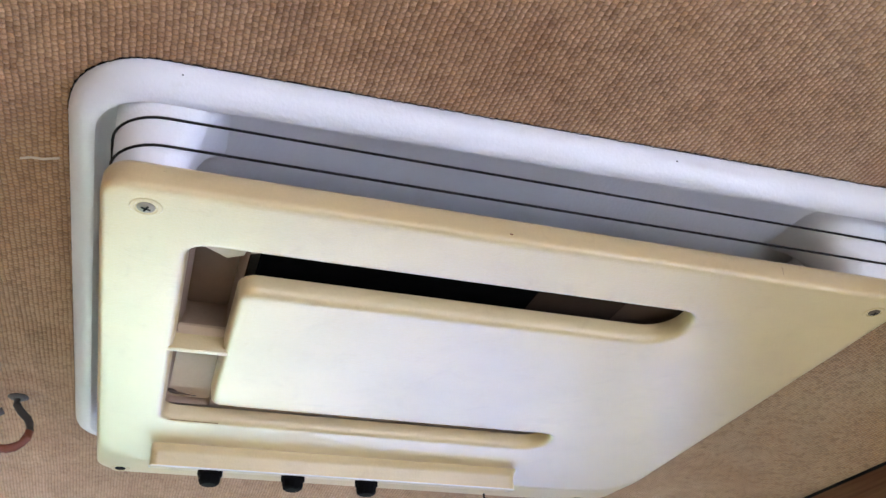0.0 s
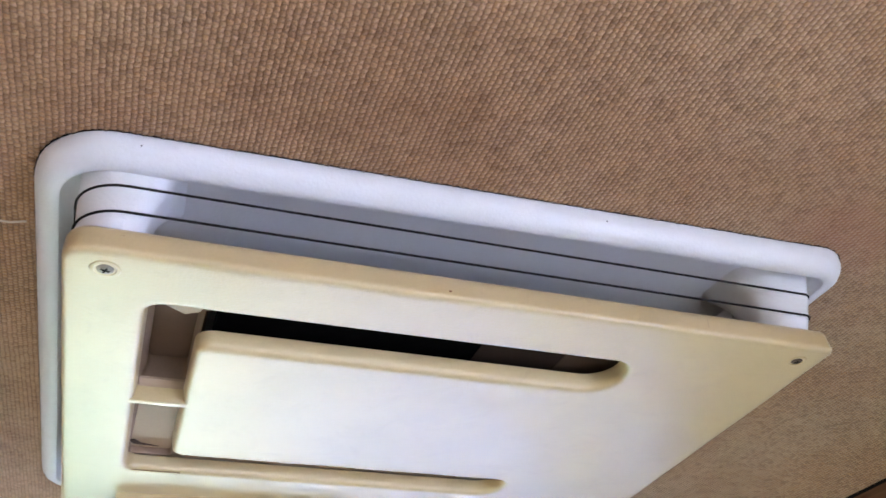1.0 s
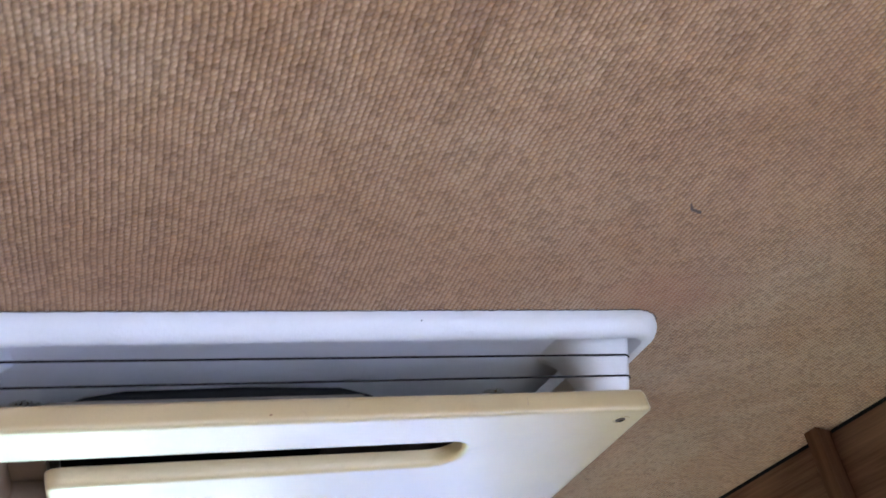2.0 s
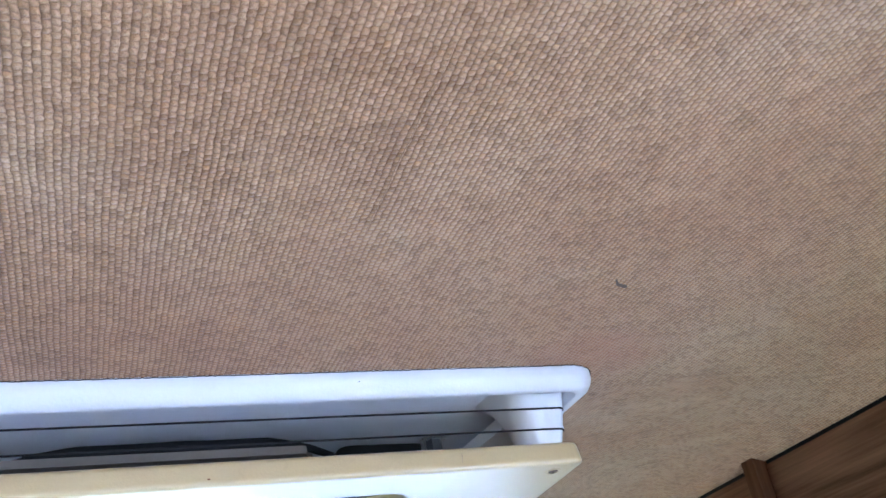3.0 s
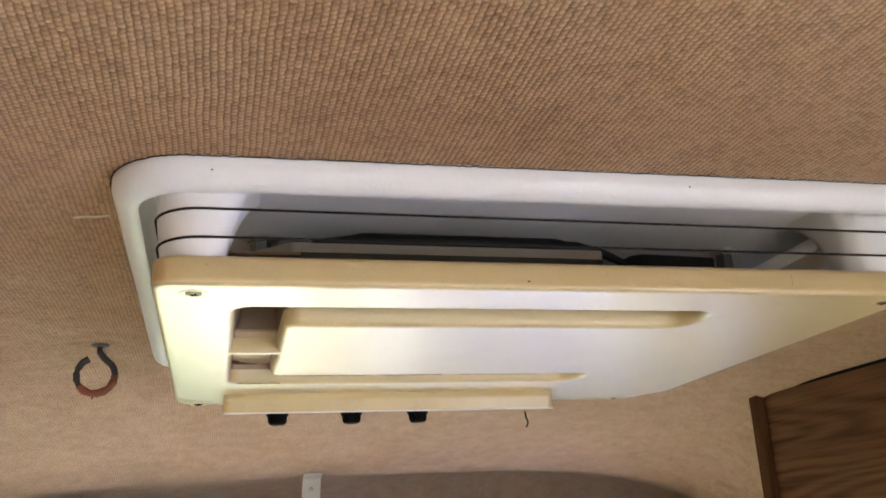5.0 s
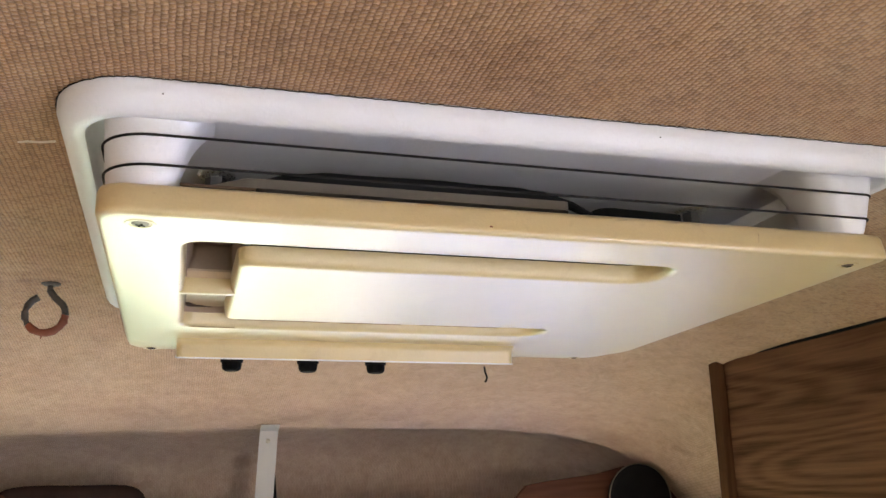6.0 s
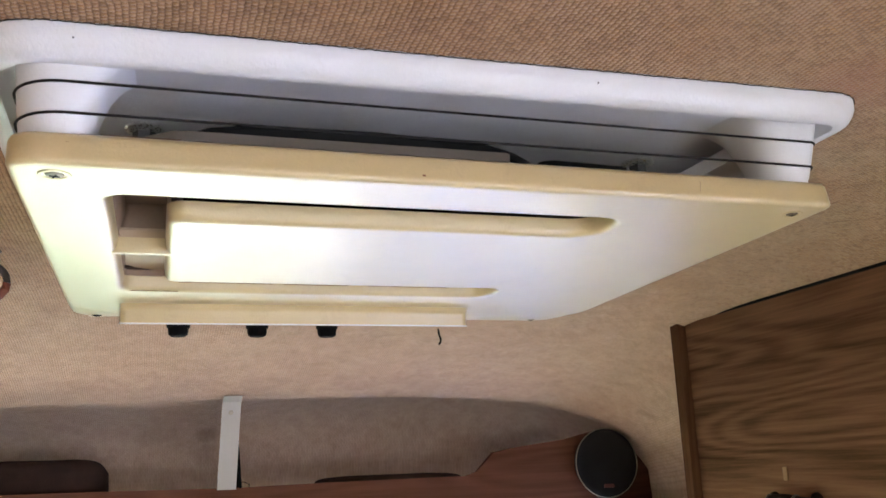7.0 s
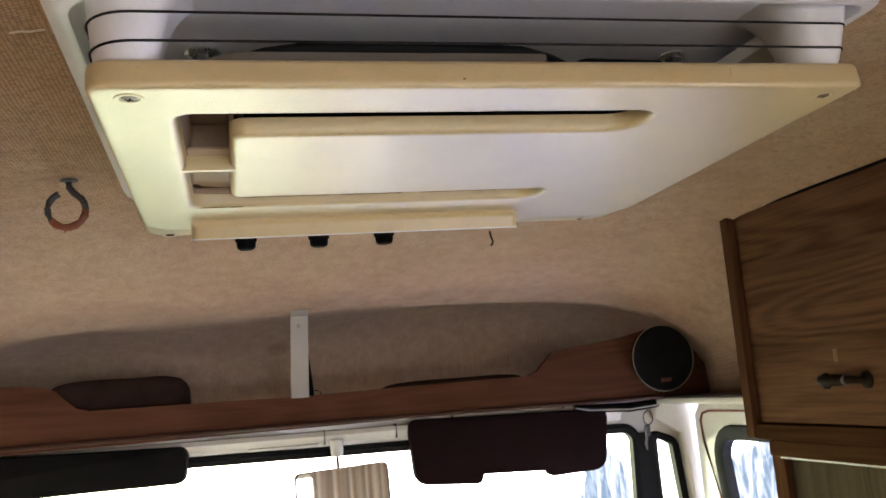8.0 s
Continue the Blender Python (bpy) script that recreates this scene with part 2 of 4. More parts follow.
def daylight_material(strength):
    """Bright, burnt-out daylight outside the cab: pale green on one side, blue on the other."""
    m, nt, b = nodes_of("outdoor_daylight")
    v = coords(nt)
    sep = nt.nodes.new("ShaderNodeSeparateXYZ")
    nt.links.new(v, sep.inputs[0])
    side = calc(nt, "MULTIPLY_ADD", sep.outputs[0], 0.14, 0.5)
    tint = ramp(nt, side, [(0.2, (0.84, 1.0, 0.74)), (0.46, (0.90, 1.0, 0.83)), (0.62, (1.0, 0.98, 0.93)), (0.80, (0.80, 0.86, 1.0))])
    blot = grain(nt, v, 0.9, 4, 0.6, 0.5)
    col = mixed(nt, ramp(nt, blot, [(0.55, (0, 0, 0)), (0.72, (0.5, 0.5, 0.5))]), tint, (0.42, 0.55, 0.75))
    shape = grain(nt, coords(nt, (2.2, 1.0, 0.7)), 1.6, 4, 0.6, 0.8)
    for cx, cz, rx, rz in ((3.45, 0.45, 0.42, 0.65), (5.1, 0.30, 0.9, 0.75)):
        du = calc(nt, "POWER", calc(nt, "DIVIDE", calc(nt, "SUBTRACT", sep.outputs[0], cx), rx), 2.0)
        dv = calc(nt, "POWER", calc(nt, "DIVIDE", calc(nt, "SUBTRACT", sep.outputs[2], cz), rz), 2.0)
        near = calc(nt, "SUBTRACT", 1.0, calc(nt, "ADD", du, dv))
        fac = ramp(nt, calc(nt, "MULTIPLY", near, shape), [(0.10, (0, 0, 0)), (0.27, (1, 1, 1))])
        streak = ramp(nt, grain(nt, coords(nt, (3.0, 1.0, 0.5)), 4.5, 4, 0.65, 0.6), [(0.38, (0.92, 0.92, 0.92)), (0.60, (1, 1, 1))])
        col = mixed(nt, mixed(nt, 1.0, fac, streak, "MULTIPLY"), col, (0.020, 0.031, 0.052))
    e = nt.nodes.new("ShaderNodeEmission")
    e.inputs[1].default_value = strength
    nt.links.new(col, e.inputs[0])
    nt.links.new(e.outputs[0], nt.nodes["Material Output"].inputs[0])
    return m


GLASS, MIRROR, DAY, SIDE_DAY = glass_material(), mirror_material(), daylight_material(2.5), daylight_material(1.3)


# ---- mesh helpers ----
def mesh_of(name, bm, material, smooth=True):
    me = bpy.data.meshes.new(name)
    bmesh.ops.recalc_face_normals(bm, faces=bm.faces)
    bm.to_mesh(me)
    bm.free()
    me.materials.append(material)
    if smooth:
        me.polygons.foreach_set("use_smooth", [True] * len(me.polygons))
        me.set_sharp_from_angle(angle=radians(38))
    return me


def part(name, bm, material, parent, label="", smooth=True):
    ob = new(name, mesh_of(name, bm, material, smooth))
    ob.parent = parent
    if label:
        tagged(ob, label)
    return ob


def thing(name, label, category, group="", at=(0, 0, 0)):
    ob = new(name)
    ob.location = at
    ob.empty_display_size = 0.05
    return tagged(ob, label, category, group)


def structure(name, bm, material, label="", smooth=True):
    return tagged(new(name, mesh_of(name, bm, material, smooth)), label, kind="structure")


def block(x0, x1, y0, y1, z0, z1, bevel=0.0, seg=2, bm=None):
    bm = bm or bmesh.new()
    r = bmesh.ops.create_cube(bm, size=1.0, matrix=Matrix.Translation(((x0 + x1) / 2, (y0 + y1) / 2, (z0 + z1) / 2)) @ Matrix.Diagonal((x1 - x0, y1 - y0, z1 - z0, 1)))
    if bevel:
        edges = list({e for v in r["verts"] for e in v.link_edges})
        bmesh.ops.bevel(bm, geom=edges, offset=bevel, segments=seg, profile=0.6, affect="EDGES")
    return bm


def rounded(corners, seg=6):
    """A closed outline through corners (x, y, radius), each turned into an arc."""
    pts, n = [], len(corners)
    for i, (x, y, r) in enumerate(corners):
        p = Vector((x, y))
        a = (Vector(corners[i - 1][:2]) - p).normalized()
        c = (Vector(corners[(i + 1) % n][:2]) - p).normalized()
        half_angle = a.angle(c) / 2
        reach = r / math.tan(half_angle)
        centre = p + (a + c).normalized() * (r / math.sin(half_angle))
        s, e = p + a * reach - centre, p + c * reach - centre
        turn = math.atan2(s.x * e.y - s.y * e.x, s.dot(e))
        for k in range(seg + 1):
            t = turn * k / seg
            pts.append((centre.x + s.x * math.cos(t) - s.y * math.sin(t), centre.y + s.x * math.sin(t) + s.y * math.cos(t)))
    return pts


def rect(x0, x1, y0, y1, near, far):
    return [(x0, y0, near), (x1, y0, near), (x1, y1, far), (x0, y1, far)]


def rings(loops, bm=None, cap0=False, cap1=False, closed=True):
    """Bridges loops of 3D points, all of one length."""
    bm = bm or bmesh.new()
    rows = [[bm.verts.new(p) for p in loop] for loop in loops]
    n = len(rows[0])
    for a, b in zip(rows, rows[1:]):
        for i in range(n if closed else n - 1):
            j = (i + 1) % n
            bm.faces.new((a[i], a[j], b[j], b[i]))
    if cap0:
        bm.faces.new(rows[0])
    if cap1:
        bm.faces.new(rows[-1])
    return bm, rows


def lathe(profile, centre, seg=24, axis="z", bm=None):
    """Turns (radius, height) pairs about an axis through centre."""
    loops = []
    for r, h in profile:
        loop = []
        for k in range(seg):
            a = 2 * math.pi * k / seg
            p = (r * math.cos(a), r * math.sin(a), h)
            if axis == "y":
                p = (p[0], p[2], p[1])
            if axis == "x":
                p = (p[2], p[0], p[1])
            loop.append(tuple(c + d for c, d in zip(centre, p)))
        loops.append(loop)
    return rings(loops, bm, cap0=profile[0][0] > 1e-5, cap1=profile[-1][0] > 1e-5)[0]


def tube(points, radius, seg=8, closed=False, bm=None):
    """A round bar or cord along points; radius a number or one a point."""
    pts = [Vector(p) for p in points]
    n, loops, up = len(pts), [], Vector((0, 0, 1))
    for i, p in enumerate(pts):
        a = pts[(i - 1) % n] if closed or i else p
        b = pts[(i + 1) % n] if closed or i < n - 1 else p
        d = (b - a).normalized()
        ref = up if abs(d.dot(up)) < 0.95 else Vector((0, 1, 0))
        s = d.cross(ref).normalized()
        q = s.cross(d).normalized()
        r = radius[i] if isinstance(radius, (list, tuple)) else radius
        loops.append([p + (s * math.cos(2 * math.pi * k / seg) + q * math.sin(2 * math.pi * k / seg)) * r for k in range(seg)])
    if closed:
        loops.append(loops[0])
    bm, rows = rings(loops, bm, cap0=not closed, cap1=not closed)
    if closed:
        bmesh.ops.remove_doubles(bm, verts=bm.verts, dist=1e-6)
    return bm


def fill_between(bm, loops):
    """Fills the flat area bounded by the given loops of vertices (an outline and its holes)."""
    edges = []
    for loop in loops:
        for i in range(len(loop)):
            e = bm.edges.get((loop[i], loop[(i + 1) % len(loop)])) or bm.edges.new((loop[i], loop[(i + 1) % len(loop)]))
            edges.append(e)
    bmesh.ops.triangle_fill(bm, use_beauty=True, use_dissolve=False, edges=edges)


# ---- the van's shell ----
FLAT = 1.908                     # the ceiling's height
NOSE = 1.85                      # where the lining ends in an arch over the cab


def ceiling_height(x, y):
    d = min(1.0, abs(x - XC) / HALF)
    k = min(1.0, max(0.0, (y - 1.1) / (NOSE - 1.1)))
    top = FLAT - 0.112 * k ** 2
    power = 6 - k
    return 1.55 + (top - 1.55) * max(0.0, 1 - d ** power) ** 0.57


def across(n):
    """Steps across the van, closer together towards the walls."""
    return [XC + HALF * math.sin(math.pi / 2 * (2 * i / n - 1)) for i in range(n + 1)]


def build_ceiling():
    ys = [REAR + (1.0 - REAR) * i / 14 for i in range(15)] + [1.0 + (NOSE - 1.0) * i / 24 for i in range(1, 25)]
    loops = [[(x, y, ceiling_height(x, y)) for x in across(60)] for y in ys]
    for k in range(1, 17):
        a = (k / 16) ** 1.4 * math.pi / 2
        loop = []
        for x in across(60):
            side = min(1.0, max(0.0, (x - 0.05) / 0.6))
            e = 0.66 - 0.22 * side
            s = math.cos(a) ** e if k < 16 else 0.0
            rise = 0.030 * side * (1 - max(0.0, (abs(x - XC) / HALF - 0.80) / 0.2)) * math.cos(a)
            loop.append((XC + (x - XC) * (0.9 + 0.1 * math.cos(a)), NOSE + 0.36 * math.sin(a) ** e, 1.555 + (ceiling_height(x, NOSE) + rise - 1.555) * s))
        loops.append(loop)
    bm, _ = rings(loops, closed=False)
    ob = structure("ceiling", bm, LINING, "brown ribbed woven lining on curved van ceiling, coloured paler towards cab")
    ob.modifiers.new("thickness", "SOLIDIFY").thickness = 0.004
    ob.modifiers["thickness"].offset = 1.0
    return ob


build_ceiling()


def wall_with_holes(name, outline, holes, put, thickness, material, label=""):
    """A flat wall from 2D outlines; put(u, v, depth) gives the place."""
    bm = bmesh.new()
    sheets = []
    for depth in (0.0, thickness):
        loops = [[bm.verts.new(put(u, v, depth)) for u, v in loop] for loop in [outline, *holes]]
        fill_between(bm, loops)
        sheets.append(loops)
    for a, b in zip(*sheets):
        for i in range(len(a)):
            j = (i + 1) % len(a)
            bm.faces.new((a[i], a[j], b[j], b[i]))
    return structure(name, bm, material, label)


rear_hole = rounded(rect(XC - 0.66, XC + 0.66, 0.82, 1.42, 0.06, 0.06))
side_hole = rounded(rect(-1.45, -0.05, 0.76, 1.40, 0.06, 0.06))
cab_left_hole = rounded([(1.2, 0.93, 0.06), (1.715, 0.93, 0.06), (1.800, 1.40, 0.05), (1.2, 1.40, 0.06)])
cab_right_hole = rounded([(0.9, 0.88, 0.06), (1.715, 0.88, 0.06), (1.800, 1.455, 0.05), (0.9, 1.455, 0.06)])
wall_with_holes("wall_rear", [(XL, 0), (XR, 0), (XR, 1.56)] + [(x, ceiling_height(x, REAR)) for x in reversed(across(20)[1:-1])] + [(XL, 1.56)],
                [rear_hole], lambda u, v, d: (u, REAR - d, v), 0.04, WALL, "plain beige rear wall with a window")
# unseen wall, brown to cut bounce on the cabinets; its window lights the ceiling
wall_with_holes("wall_left", [(REAR, 0), (FRONT + 0.05, 0), (FRONT + 0.05, 1.56), (REAR, 1.56)], [cab_left_hole],
                lambda u, v, d: (XL - d, u, v), 0.04, BROWNWALL, "plain brown unseen side wall with a cab window")
wall_with_holes("wall_right", [(REAR, 0), (1.30, 0), (1.30, 1.56), (REAR, 1.56)], [side_hole],
                lambda u, v, d: (XR + d, u, v), 0.04, WALL, "plain beige side wall with an added unseen window behind the cabinets")
wall_with_holes("door_1", [(1.30, 0), (1.90, 0), (1.90, 1.50), (1.87, 1.53), (1.30, 1.53)], [cab_right_hole],
                lambda u, v, d: (1.12 + d, u, v), 0.014, VANPAINT, "off-white painted cab door with a window")
# floor is never in view; kept pale so light bounces up to the ceiling
structure("floor", block(XL, XR, REAR, FRONT, -0.04, 0.0), FLOOR, "unseen van floor, pale to bounce light upward")
windscreen_hole = rounded([(-0.50, 1.00, 0.07), (0.962, 1.00, 0.07), (0.982, 1.478, 0.03), (-0.50, 1.505, 0.06)])
quarter_hole = rounded([(1.028, 0.95, 0.02), (1.122, 0.95, 0.02), (1.082, 1.440, 0.02), (1.028, 1.462, 0.008)])
wall_with_holes("wall_front", [(XL, 0), (XR + 0.05, 0), (XR + 0.05, 1.552), (XL, 1.552)], [windscreen_hole, quarter_hole],
                lambda u, v, d: (u, FRONT + d, v), 0.05, VANPAINT, "off-white painted metal round the windscreen")
backdrop = structure("backdrop", block(-9, 11, 8.0, 8.05, -3, 7), DAY, "bright overexposed daylight outside the cab")
# out of view; glows through the door window to brighten the ceiling
side_day = structure("backdrop_side", block(6.0, 6.05, -4, 7.9, -3, 7), SIDE_DAY, "bright overexposed daylight outside the cab door")
def ground_material():
    """Pale concrete, coloured green on one side and blue on the other to tint the panel's reflection."""
    m, nt, b = nodes_of("pale_concrete")
    v = coords(nt)
    sep = nt.nodes.new("ShaderNodeSeparateXYZ")
    nt.links.new(v, sep.inputs[0])
    side = calc(nt, "MULTIPLY_ADD", sep.outputs[0], 0.1, 0.5)
    tint = ramp(nt, side, [(0.25, (0.40, 0.43, 0.38)), (0.44, (0.33, 0.49, 0.37)), (0.53, (0.39, 0.45, 0.42)), (0.62, (0.35, 0.39, 0.58)), (0.8, (0.29, 0.34, 0.64))])
    nt.links.new(mixed(nt, 0.5, tint, ramp(nt, grain(nt, v, 2.0, 6), [(0.3, (0.6, 0.6, 0.6)), (0.7, (1, 1, 1))]), "MULTIPLY"), b.inputs["Base Color"])
    b.inputs["Roughness"].default_value = 0.9
    return m


structure("ground", block(-60, 60, -60, 60, -0.6, -0.5), ground_material(), "pale concrete ground outside the van")


# ---- roof unit: white frame on the ceiling, cream panel hung from four posts ----
def build_roof_unit():
    unit = thing("roof_air_unit", "white framed ceiling ventilation unit with a hanging yellowed cream panel", "ceiling vent", at=(0.25, 0.8, 1.9))

    def own(name, bm, material, label="", parent=None, smooth=True):
        ob = part(name, bm, material, parent or unit, label, smooth)
        if parent is None:
            ob.matrix_parent_inverse = Matrix.Translation((-0.25, -0.8, -1.9))
        return ob

    # white frame: a rounded lip round a shallow dish
    X0, Y1 = -0.077, 1.135
    lip = [(0.0, 1.9120), (0.0, 1.9010), (0.0015, 1.8965), (0.005, 1.8915), (0.010, 1.8885), (0.0150, 1.8875), (0.0180, 1.8885), (0.0198, 1.8915),
           (0.0210, 1.8955), (0.0228, 1.8990), (0.0265, 1.9012), (0.034, 1.9022), (0.06, 1.9032), (0.10, 1.9042)]
    loops = []
    for inset, z in lip:
        i = inset
        o = rounded([(X0 + i, 0.474 + i, max(0.016, 0.056 - i)), (0.563 - i, 0.462 + i, max(0.008, 0.032 - i)), (0.566 - i, Y1 - i, max(0.012, 0.05 - i)), (X0 - 0.008 + i, Y1 - i, max(0.012, 0.05 - i))], 10)
        loops.append([(x, y, z) for x, y in o])
    bm, _ = rings(loops, cap1=True)
    own("frame", bm, WHITE, "white painted frame with a rounded lip")

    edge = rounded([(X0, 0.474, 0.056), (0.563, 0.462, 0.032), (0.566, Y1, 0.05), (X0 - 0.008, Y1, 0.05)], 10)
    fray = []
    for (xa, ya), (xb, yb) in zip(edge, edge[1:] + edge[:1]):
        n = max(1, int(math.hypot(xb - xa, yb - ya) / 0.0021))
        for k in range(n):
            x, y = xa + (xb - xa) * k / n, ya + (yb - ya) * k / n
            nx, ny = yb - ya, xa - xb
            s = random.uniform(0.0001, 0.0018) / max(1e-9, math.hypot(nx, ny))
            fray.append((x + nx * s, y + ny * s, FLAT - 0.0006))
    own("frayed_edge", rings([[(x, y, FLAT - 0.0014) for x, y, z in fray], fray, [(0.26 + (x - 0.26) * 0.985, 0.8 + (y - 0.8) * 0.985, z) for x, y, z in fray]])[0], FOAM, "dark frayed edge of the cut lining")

    # corner posts: flared cones that carry the panel
    for x, y, sx, sy in ((-0.022, 0.5135, 1, 1), (0.503, 0.5135, -1, 1), (0.503, 1.05, -1, -1), (-0.022, 1.05, 1, -1)):
        loops = []
        for k in range(11):
            t = k / 10
            z = 1.8440 + (1.9050 - 1.8440) * t
            spread = 0.014 * t + 0.012 * t ** 4
            lean = 0.0105 * t ** 0.5
            a, b = (x - 0.0195 - lean * 0.6, x + 0.021 + spread) if sx > 0 else (x - 0.010 - 0.014 * t - 0.012 * t ** 6, x + 0.0230 + 0.0115 * t)
            c, d = (0.4995 - lean, y + 0.022 + spread) if sy > 0 else (y - 0.022 - spread, y + 0.022)
            big, small = (0.030, 0.014) if sx > 0 else (0.006, 0.030)
            corners = [(a, c, big), (b, c, small), (b, d, 0.014), (a, d, 0.014)]
            if sx < 0:
                corners = [(a, c, 0.024), (b, c, 0.009), (b, d, 0.010), (a, d, 0.014)]
            loops.append([(px, py, z) for px, py in rounded(corners, 7)])
        own("post", rings(loops, cap0=True, cap1=True)[0], WHITE)

    # two black cords stretched round the posts
    for z, inset in ((1.8775, 0.0), (1.8585, 0.0026)):
        o = rounded([(-0.0472 + inset * 0.6, 0.4907 + inset, 0.0315), (0.5315 - inset * 1.2, 0.4907 + inset, 0.008), (0.5315 - inset * 1.2, 1.073, 0.012), (-0.0472 + inset * 0.6, 1.073, 0.03)], 8)
        own("cord", tube([(x, y, z) for x, y in o], 0.0009, 6, closed=True), CORD, "thin black cord")

    # cream panel with a C-shaped air slot
    bm = bmesh.new()
    outer = []
    for x0, x1, y0, y1, rn, rf, z in ((-0.046, 0.548, 0.4985, 1.056, 0.014, 0.03, 1.8470), (-0.049, 0.551, 0.4950, 1.060, 0.017, 0.03, 1.8455),
                                      (-0.050, 0.552, 0.4930, 1.062, 0.018, 0.03, 1.8425), (-0.050, 0.552, 0.4915, 1.062, 0.018, 0.032, 1.8355),
                                      (-0.050, 0.552, 0.4908, 1.060, 0.018, 0.036, 1.8318), (-0.050, 0.552, 0.4904, 1.040, 0.018, 0.042, 1.8302),
                                      (-0.0498, 0.5518, 0.4902, 1.020, 0.0175, 0.050, 1.8282), (-0.0490, 0.5510, 0.4906, 1.008, 0.017, 0.054, 1.8265),
                                      (-0.0475, 0.5495, 0.4918, 1.000, 0.016, 0.056, 1.8255), (-0.0455, 0.5475, 0.4936, 0.994, 0.014, 0.056, 1.8250), (-0.041, 0.543, 0.498, 0.990, 0.012, 0.054, 1.8250)):
        near_r = rn * 0.45
        outer.append([(x, y, z) for x, y in rounded([(x0 + 0.003, y0, rn), (x1 - 0.014, y0, near_r), (x1 + 0.001, y1, rf), (x0, y1, rf)], 10)])
    _, rows = rings(outer, bm)
    X_IN, X_END = 0.047, 0.389

    def slot(grow, z):
        g = grow
        c = [(0.008 - g, 0.551 - g, 0.014 + g), (X_END + g, 0.551 - g, 0.020 + g), (X_END + g, 0.604 + g, 0.026 + g), (X_IN + g, 0.604 + g, 0.013 - g),
             (X_IN + g, 0.826 - g, 0.013 - g), (X_END + g, 0.826 - g, 0.014 + g), (X_END + g, 0.869 + g, 0.024 + g), (0.008 - g, 0.869 + g, 0.014 + g)]
        return [(x, y, z) for x, y in rounded(c, 8)]

    _, inner = rings([slot(0.009, 1.8250), slot(0.005, 1.8250), slot(0.0025, 1.8256), slot(0.0008, 1.8275), slot(0.0, 1.831), slot(-0.001, 1.8398)], bm)
    fill_between(bm, [rows[-1], inner[0]])
    fill_between(bm, [rows[0], inner[-1]])
    panel = own("panel", bm, CREAM, "yellowed cream plastic panel with a C-shaped air slot")

    # rib across the side channel, and the baffles seen through the slot
    bm = block(0.004, 0.051, 0.708, 0.7145, 1.8245, 1.8400, 0.0012)
    part("rib", bm, CREAM, panel)
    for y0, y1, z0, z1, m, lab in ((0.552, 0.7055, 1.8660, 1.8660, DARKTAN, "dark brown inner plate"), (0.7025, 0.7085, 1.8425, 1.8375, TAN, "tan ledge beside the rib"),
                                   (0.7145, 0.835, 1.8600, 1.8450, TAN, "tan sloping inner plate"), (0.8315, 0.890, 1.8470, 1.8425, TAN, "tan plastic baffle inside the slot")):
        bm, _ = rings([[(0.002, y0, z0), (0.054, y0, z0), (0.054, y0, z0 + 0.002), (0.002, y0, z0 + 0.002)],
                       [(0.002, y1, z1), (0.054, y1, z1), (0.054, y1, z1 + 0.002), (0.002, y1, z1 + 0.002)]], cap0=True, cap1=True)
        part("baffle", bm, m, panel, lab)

    # funnel-shaped walls of the two wells in the side channel
    for y0, y1, top_pull in ((0.5535, 0.7075, 0.014), (0.7150, 0.8600, 0.0)):
        loops = []
        for inset, z, r in ((0.0, 1.8385, 0.010), (0.0010, 1.8402, 0.011), (0.0018, 1.8440, 0.012), (0.0032, 1.8500, 0.012), (0.0050, 1.8562, 0.010), (0.0052, 1.8670, 0.010)):
            pull = top_pull * min(1.0, (z - 1.8385) / 0.0177)
            loops.append([(x, y, z) for x, y in rounded([(0.0085 + inset, y0 + inset + pull, r), (0.0490 - inset * 0.5, y0 + inset + pull, r), (0.0490 - inset * 0.5, y1 - inset * 0.4, 0.004), (0.0085 + inset, y1 - inset * 0.4, 0.004)], 6)])
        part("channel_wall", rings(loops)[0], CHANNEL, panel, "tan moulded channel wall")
    part("crack", tube([(0.0095, 0.8385, 1.8425), (0.0135, 0.8405, 1.8420), (0.0185, 0.8440, 1.8418), (0.036, 0.8465, 1.8415)], [0.0012, 0.0022, 0.0012, 0.0003], 6), plain("dark_brown_residue", (0.05, 0.026, 0.014), 0.7), panel, "dark stained crack")
    bm, _ = rings([[(0.006, y - 0.002, z), (0.020, y, z), (0.036, y + k, z), (0.060, y - k * 0.6, z - 0.002), (0.060, y - k * 0.6, z + 0.002), (0.006, y, z + 0.004)] for y, z, k in ((0.553, 1.8405, 0.0), (0.566, 1.8440, 0.002), (0.582, 1.8480, 0.007), (0.596, 1.8530, 0.011))], cap0=True, cap1=True)
    part("bracket", bm, plain("pale_tan_plastic", (0.46, 0.36, 0.265), 0.5, vary=0.1, relief=0.1), panel, "pale tan moulded shoulder inside the slot")
    bm = block(0.051, 0.395, 0.820, 0.890, 1.8472, 1.8500)
    part("baffle", bm, TAN, panel, "tan plastic baffle inside the slot")
    # baffle coloured dark brown to carry the slot's fade out of shade
    bm = block(0.346, 0.40, 0.545, 0.645, 1.8475, 1.850, 0.0)
    part("baffle", bm, plain("brown_duct_end", (0.07, 0.045, 0.03), 0.7, gloss=0.1), panel, "brown plastic baffle inside the slot")

    # slabs over the open slot: its unlit inside put in as black, then brown
    DUCT = plain("brown_duct_shade", (0.028, 0.018, 0.012), 0.8, gloss=0.1)
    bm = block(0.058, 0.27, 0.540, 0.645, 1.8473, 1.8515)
    part("duct_shade", bm, plain("black_duct_shade", (0.003, 0.003, 0.003), 0.9, gloss=0.0), panel, "black slab standing in for the unlit air duct")
